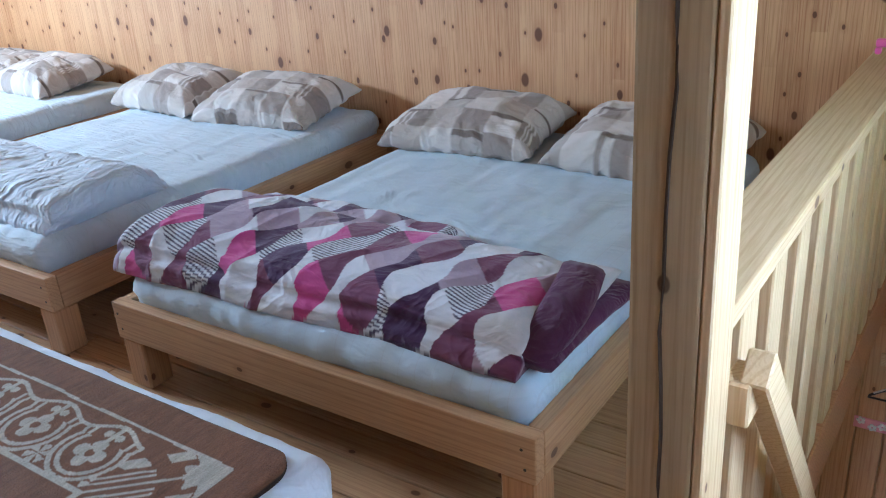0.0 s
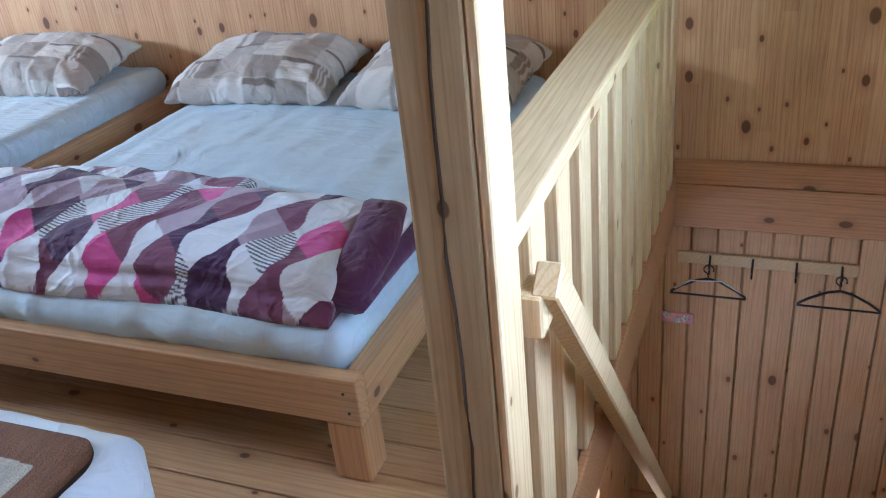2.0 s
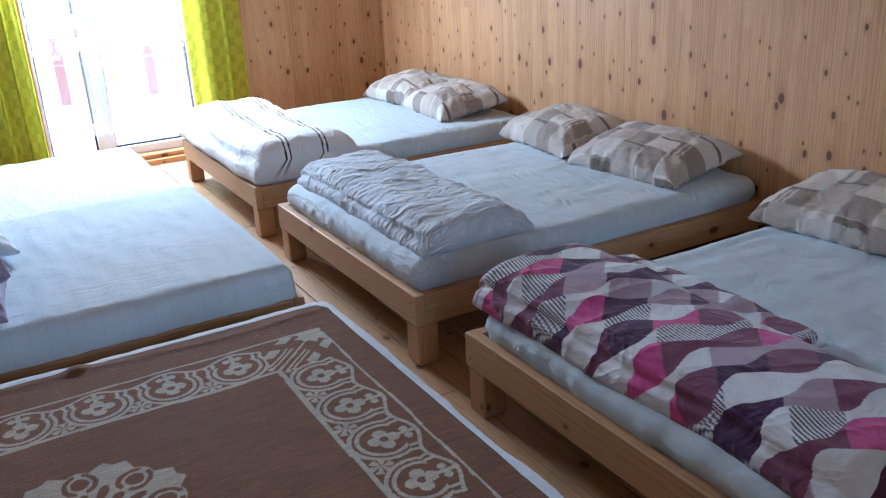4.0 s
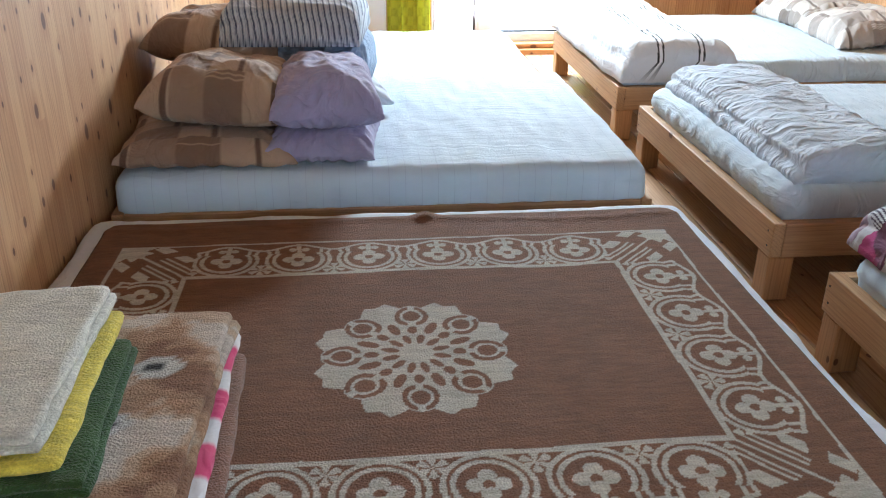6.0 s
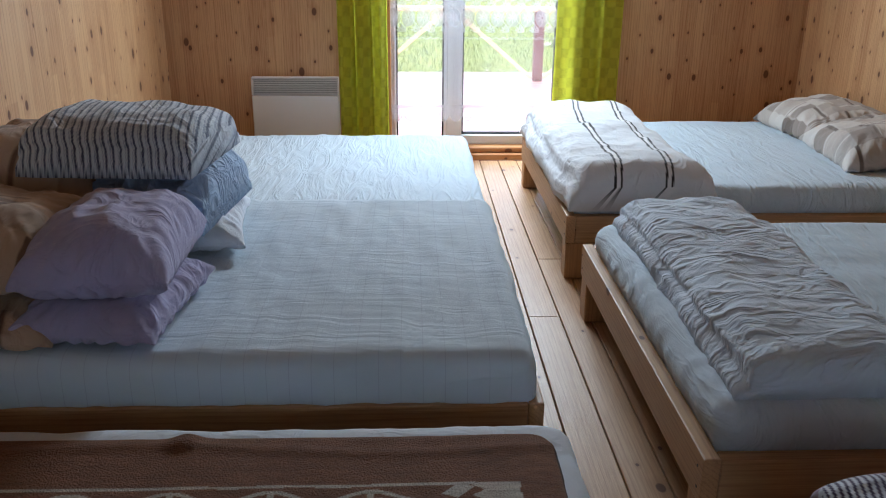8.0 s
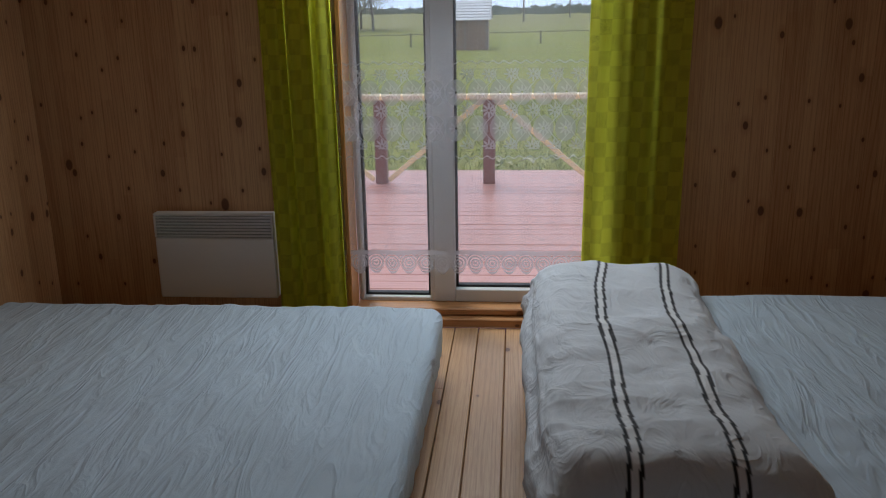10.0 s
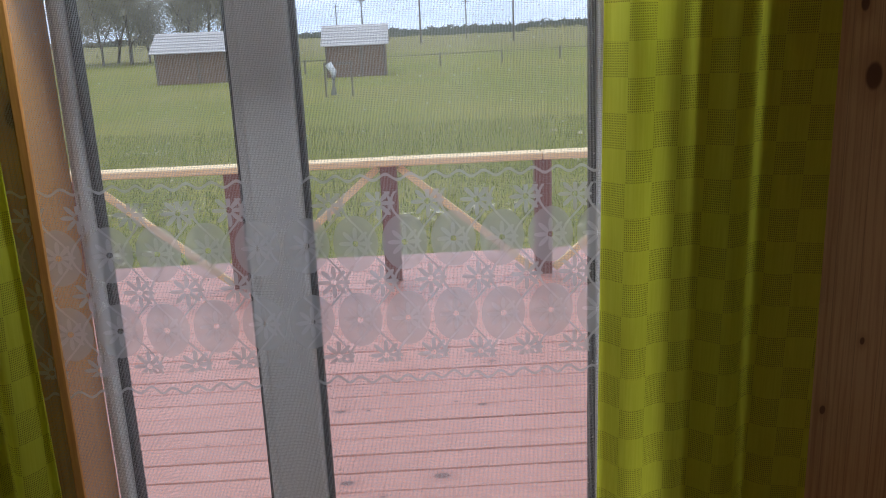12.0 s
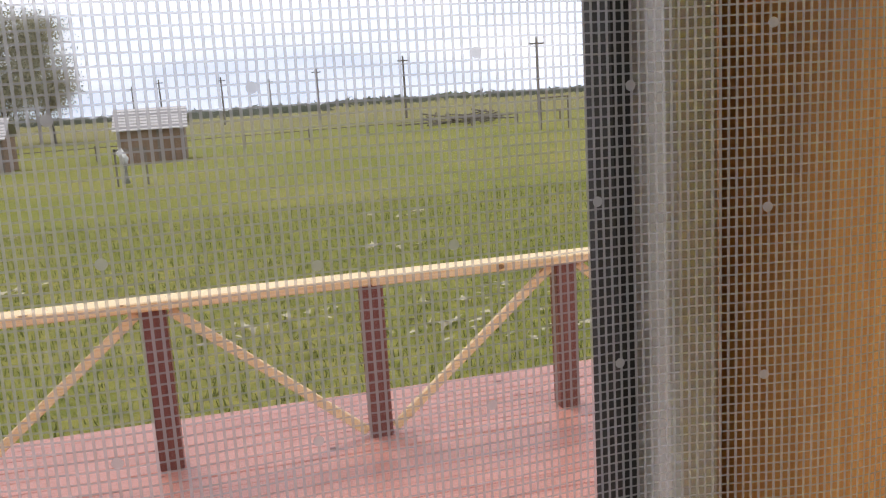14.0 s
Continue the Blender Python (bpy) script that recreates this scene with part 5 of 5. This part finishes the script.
part("top_rail", box(2.415, 7.4, 11.60, 11.75, 0.774, 0.820, 0.006), rail_wood, rl)
for k in range(10):
    a, b = PX[k], PX[k + 1]
    # odd posts carry the tops of the braces
    top_first = (k % 2 == 1)
    if top_first:
        p, q = (a + 0.07, 11.665, 0.76), (b - 0.07, 11.665, 0.03)
    else:
        p, q = (a + 0.07, 11.665, 0.03), (b - 0.07, 11.665, 0.76)
    part("brace", beam_between(p, q, 0.03, 0.045), rail_wood, rl)


def shed(x0, x1, y0, depth, eave, ridge, label):
    s = thing("field_shed", ((x0 + x1) / 2, y0 + depth / 2, -0.72), label, "shed", "field sheds")
    n = 12
    for k in range(n):
        w = (x1 - x0) / n
        part("wall_board", box(x0 + k * w + 0.01, x0 + (k + 1) * w - 0.01, y0, y0 + 0.05, -0.75, eave, 0.0), shed_wall_mat, s)
    part("wall", box(x0, x0 + 0.05, y0 + 0.05, y0 + depth, -0.75, eave, 0), shed_wall_mat, s)
    part("wall", box(x1 - 0.05, x1, y0 + 0.05, y0 + depth, -0.75, eave, 0), shed_wall_mat, s)
    part("wall", box(x0, x1, y0 + depth, y0 + depth + 0.05, -0.75, eave, 0), shed_wall_mat, s)
    for q in range(3):
        x = x0 + (0.02, 0.6, 0.98)[q] * (x1 - x0)
        part("stud", box(x - 0.05, x + 0.05, y0 - 0.05, y0 - 0.002, -0.75, eave, 0), pole_mat, s)
    m_ = depth / 2
    for k in range(7):
        t0, t1 = k / 7, (k + 1) / 7
        z0, z1 = eave - 0.08 + (ridge - eave + 0.08) * t0, eave - 0.08 + (ridge - eave + 0.08) * t1
        ya, yb2 = y0 - 0.3 + (m_ + 0.3) * t0, y0 - 0.3 + (m_ + 0.3) * t1
        bm = bmesh.new()
        vv = [bm.verts.new(p) for p in ((x0 - 0.2, ya, z0 + 0.05), (x1 + 0.2, ya, z0 + 0.05), (x1 + 0.2, yb2 + 0.05, z1 + 0.02), (x0 - 0.2, yb2 + 0.05, z1 + 0.02), (x0 - 0.2, ya, z0), (x1 + 0.2, ya, z0), (x1 + 0.2, yb2 + 0.05, z1 - 0.03), (x0 - 0.2, yb2 + 0.05, z1 - 0.03))]
        for f in ((0, 1, 2, 3), (7, 6, 5, 4), (0, 4, 5, 1), (2, 6, 7, 3), (1, 5, 6, 2), (0, 3, 7, 4)):
            bm.faces.new([vv[i] for i in f])
        part("shingle_row", bm, shed_roof_mat, s)
    bm = bmesh.new()
    vv = [bm.verts.new(p) for p in ((x0 - 0.2, y0 + m_, ridge), (x1 + 0.2, y0 + m_, ridge), (x1 + 0.2, y0 + depth + 0.3, eave), (x0 - 0.2, y0 + depth + 0.3, eave))]
    bm.faces.new(vv)
    part("roof_back", bm, shed_roof_mat, s)
    return s


shed(-3.15, 0.1, 53.5, 2.6, 0.98, 1.98, "small weathered board shed with a pale shingle roof")
shed(-12.3, -8.45, 53.5, 2.8, 0.95, 1.92, "low brown board shed with a pale roof in the meadow")
# bird table with netting beside the shed
bt = thing("net_stand", (-1.2, 39, -0.72), "small wooden stand with pale netting in the meadow", "stand")
for x in (-1.75, -0.75):
    part("stake", box(x - 0.03, x + 0.03, 39.0, 39.06, -0.75, 0.55, 0), pole_mat, bt)
part("crossbar", box(-1.8, -0.7, 39.0, 39.06, 0.46, 0.54, 0), pole_mat, bt)
part("net", tube([(-1.45, 38.9, -0.65), (-1.42, 38.9, 0.2), (-1.6, 38.9, 0.5)], 0.13, 8), net_mat, bt, smooth_faces=True)
# stakes of the field fence, with a wire
fn = thing("field_fence", (12, 66, -0.72), "low line of thin fence stakes with wire", "fence")
FP = [(-9 + 4.1 * k, 57 + 1.55 * k) for k in range(11)]
for x, y in FP:
    part("stake", box(x - 0.05, x + 0.05, y - 0.05, y + 0.05, -0.75, 0.12, 0), pole_mat, fn)
part("wire", tube([(x, y, 0.02) for x, y in FP], 0.03, 5), pole_mat, fn)
for x, y, h in ((31.2, 84, 7.2), (24.5, 112, 7.5), (16.5, 135, 7.5), (3.0, 150, 7.5), (-7, 160, 8), (-14, 190, 8), (13, 190, 8)):
    p = thing("utility_pole", (x, y, -0.72), "thin grey wooden utility pole across the meadow", "utility pole", "utility poles")
    part("shaft", tube([(x, y, -0.75), (x, y, -0.72 + h)], 0.16, 8, taper=0.7), pole_mat, p)
    part("crossarm", box(x - 0.7, x + 0.7, y - 0.06, y + 0.06, h - 1.35, h - 1.2, 0), pole_mat, p)
gf = thing("goal_frame", (22, 57, -0.72), "bare post frame standing in the meadow", "frame")
for x, h in ((20.9, 1.9), (22.7, 1.95)):
    part("post", tube([(x, 57, -0.75), (x, 57, h - 0.72)], 0.06, 8), pole_mat, gf)
part("crossbar", tube([(20.9, 57, 1.16), (22.7, 57, 1.2)], 0.05, 8), pole_mat, gf)
p = thing("sign_post", (24.6, 55, -0.72), "dark post with a white board", "post")
part("shaft", tube([(19.8, 46, -0.75), (19.8, 46, 2.3)], 0.07, 8), pole_mat, p)
part("board", box(20.0, 20.4, 46, 46.05, 1.5, 2.3, 0.0), white_paint, p)
bm = bmesh.new()
rnd = random.Random(8)
for k in range(60):
    a = Vector((21.5 + rnd.gauss(0, 1.4), 76 + rnd.gauss(0, 0.8), -0.6 + abs(rnd.gauss(0, 0.3))))
    b = a + Vector((rnd.gauss(0, 1.2), rnd.gauss(0, 0.8), rnd.gauss(0.1, 0.25)))
    t_ = tube([a, b], 0.07, 5)
    me = mesh_of(t_, "stick")
    bm.from_mesh(me)
    bpy.data.meshes.remove(me)
tagged(part("brushwood_pile", bm, pole_mat), "heap of brown branches on the meadow", "wood pile", kind="stuff")


# trees: tapered trunk, limbs and a loose crown of small leaf clumps
def tree(x, y, h, seed, group):
    rnd = random.Random(seed)
    t = thing("tree", (x, y, -0.72), "tall sparse tree in early leaf", "tree", group)
    bm = bmesh.new()
    tips = []

    def limb(p, d, length, r, depth):
        pts = [p]
        q = p.copy()
        for k in range(4):
            d = (d + Vector((rnd.gauss(0, 0.12), rnd.gauss(0, 0.12), 0.05))).normalized()
            q = q + d * (length / 4)
            pts.append(q.copy())
        me = mesh_of(tube(pts, r, 5, taper=0.45), "limb")
        bm.from_mesh(me)
        bpy.data.meshes.remove(me)
        if depth == 0:
            tips.extend(pts[1:])
            return
        for k in range(4 if depth == 2 else 3):
            i = rnd.randint(1, 4)
            dd = (d + Vector((rnd.gauss(0, 0.6), rnd.gauss(0, 0.6), rnd.uniform(0.0, 0.5)))).normalized()
            limb(pts[i], dd, length * rnd.uniform(0.45, 0.65), r * 0.5, depth - 1)

    limb(Vector((x, y, -0.8)), Vector((rnd.gauss(0, 0.05), 0, 1)), h * 0.75, h * 0.018, 2)
    part("trunk", bm, trunk_mat, t)
    vs, fs = [], []
    for p in tips:
        for k in range(240):
            c = p + Vector((rnd.gauss(0, h * 0.085), rnd.gauss(0, h * 0.085), rnd.gauss(0, h * 0.085)))
            n0 = len(vs)
            for q in range(3):
                vs.append(c + Vector((rnd.gauss(0, 1), rnd.gauss(0, 1), rnd.gauss(0, 1))) * h * 0.0085)
            fs.append((n0, n0 + 1, n0 + 2))
    part("crown", from_arrays("crown", vs, fs, smooth_faces=False), twig_mat, t)
    return t


rnd = random.Random(21)
for k in range(12):
    tree(-36 + 1.95 * k * 1.0 + rnd.uniform(-1, 1), 104 + rnd.uniform(-6, 8), rnd.uniform(8.5, 11.5), 100 + k, "trees beyond the sheds")


def far_hedge(x0, x1, y, h, count, seed):
    rnd = random.Random(seed)
    vs, fs = [], []
    for k in range(count):
        cx = rnd.uniform(x0, x1)
        hh = h * (0.35 + 0.65 * abs(noise.noise(Vector((cx * 0.02, seed, 0)))) * 1.6) * rnd.uniform(0.3, 1)
        c = Vector((cx, y + rnd.uniform(-6, 6), -0.6 + hh))
        for q in range(3):
            vs.append(c + Vector((rnd.gauss(0, 1.3), 0, rnd.gauss(0, 0.9))))
        n0 = len(vs) - 3
        fs.append((n0, n0 + 1, n0 + 2))
    me = from_arrays("far_woods", vs, fs, smooth_faces=False)
    me.materials.append(hedge_mat)
    tagged(new("far_woods", me), "distant line of hedges and bushes on the horizon", "woods", kind="stuff")


far_hedge(-220, 260, 430, 4.5, 3800, 2)
far_hedge(-20, 40, 300, 2.5, 300, 3)
far_hedge(200, 700, 620, 3.0, 2200, 4)

# dry leaves and pale tufts in the grass beyond the deck
rnd = random.Random(4)
vs, fs = [], []
for cl in range(30):
    cx, cy = rnd.uniform(-7, 14), 13.2 + abs(rnd.gauss(0, 6.0))
    for k in range(26):
        c = Vector((cx + rnd.gauss(0, 0.45), cy + rnd.gauss(0, 0.22), -0.69 + rnd.uniform(0, 0.03)))
        n0 = len(vs)
        for q in range(3):
            vs.append(c + Vector((rnd.gauss(0, 0.06), rnd.gauss(0, 0.06), rnd.gauss(0, 0.018))))
        fs.append((n0, n0 + 1, n0 + 2))
me = from_arrays("litter", vs, fs, smooth_faces=False)
me.materials.append(dry_mat)
tagged(new("leaf_litter", me), "scattered pale dry leaves in the grass", "leaves", kind="stuff")
# grass blades near the deck
vs, fs = [], []
for k in range(42000):
    x, y = rnd.uniform(-7, 13), 12.35 + 16 * rnd.random() ** 1.6
    hgt, a = rnd.uniform(0.05, 0.13), rnd.uniform(0, 6.28)
    n0 = len(vs)
    z = -0.75
    vs += [(x - 0.008 * math.cos(a), y - 0.008 * math.sin(a), z), (x + 0.008 * math.cos(a), y + 0.008 * math.sin(a), z), (x + rnd.gauss(0, 0.03), y + rnd.gauss(0, 0.03), z + hgt)]
    fs.append((n0, n0 + 1, n0 + 2))
me = from_arrays("grass", vs, fs, smooth_faces=False)
me.materials.append(plain("grass_blade", (0.135, 0.16, 0.035), 0.9, 0.4, 1.5))
tagged(new("grass", me), "short green grass beside the deck", "grass", kind="stuff")

# ---------------------------------------------------------------- boards laid last
rnd = random.Random(9)
xb = XL + 0.004
k = 0
while xb < XR - 0.02:
    w = (0.132, 0.121, 0.137)[k % 3]
    w = min(w, XR - 0.004 - xb)
    cut = WELL_Y + 0.014
    ys = [cut]
    y = cut + rnd.uniform(0.6, 2.5)
    while y < YN - 0.4:
        ys.append(y)
        y += rnd.uniform(2.2, 3.4)
    ys.append(YN - 0.002)
    for a, b in zip(ys, ys[1:]):
        o = part("plank", box(-w / 2 + 0.0025, w / 2 - 0.0025, -(b - a) / 2 + 0.0015, (b - a) / 2 - 0.0015, -0.029, 0.0, 0.0025), floor_wood, floor)
        o.location = (xb + w / 2, (a + b) / 2, rnd.uniform(-0.0015, 0.0))
    xb += w
    k += 1
ws = bpy.data.objects["wall_stair_east"]
y = YS - 0.03
pm = None
while y < WELL_Y + 0.2:
    if pm is None:
        pm = mesh_of(box(3.955, 3.984, 0.003, 0.116, ZLOW + 0.05, -0.272, 0.004), "plank")
    o = part("plank", pm, south_wood, ws)
    o.location = (0, y, 0)
    y += 0.119
tagged(part("baseboard", box(3.935, 3.954, YS, WELL_Y + 0.2, ZLOW, ZLOW + 0.06, 0.003), beam_wood), "brown skirting at the stair foot", "baseboard", kind="structure")
ws = bpy.data.objects["wall_stair_south"]
pm = mesh_of(box(0.0012, 0.0688, YS - 0.034, YS - 0.008, ZLOW + 0.01, -0.006, 0.003), "plank")
x = WELL_X - 1.1
while x < 3.87:
    o = part("plank", pm, raw_z, ws)
    o.location = (x, 0, 0)
    x += 0.07
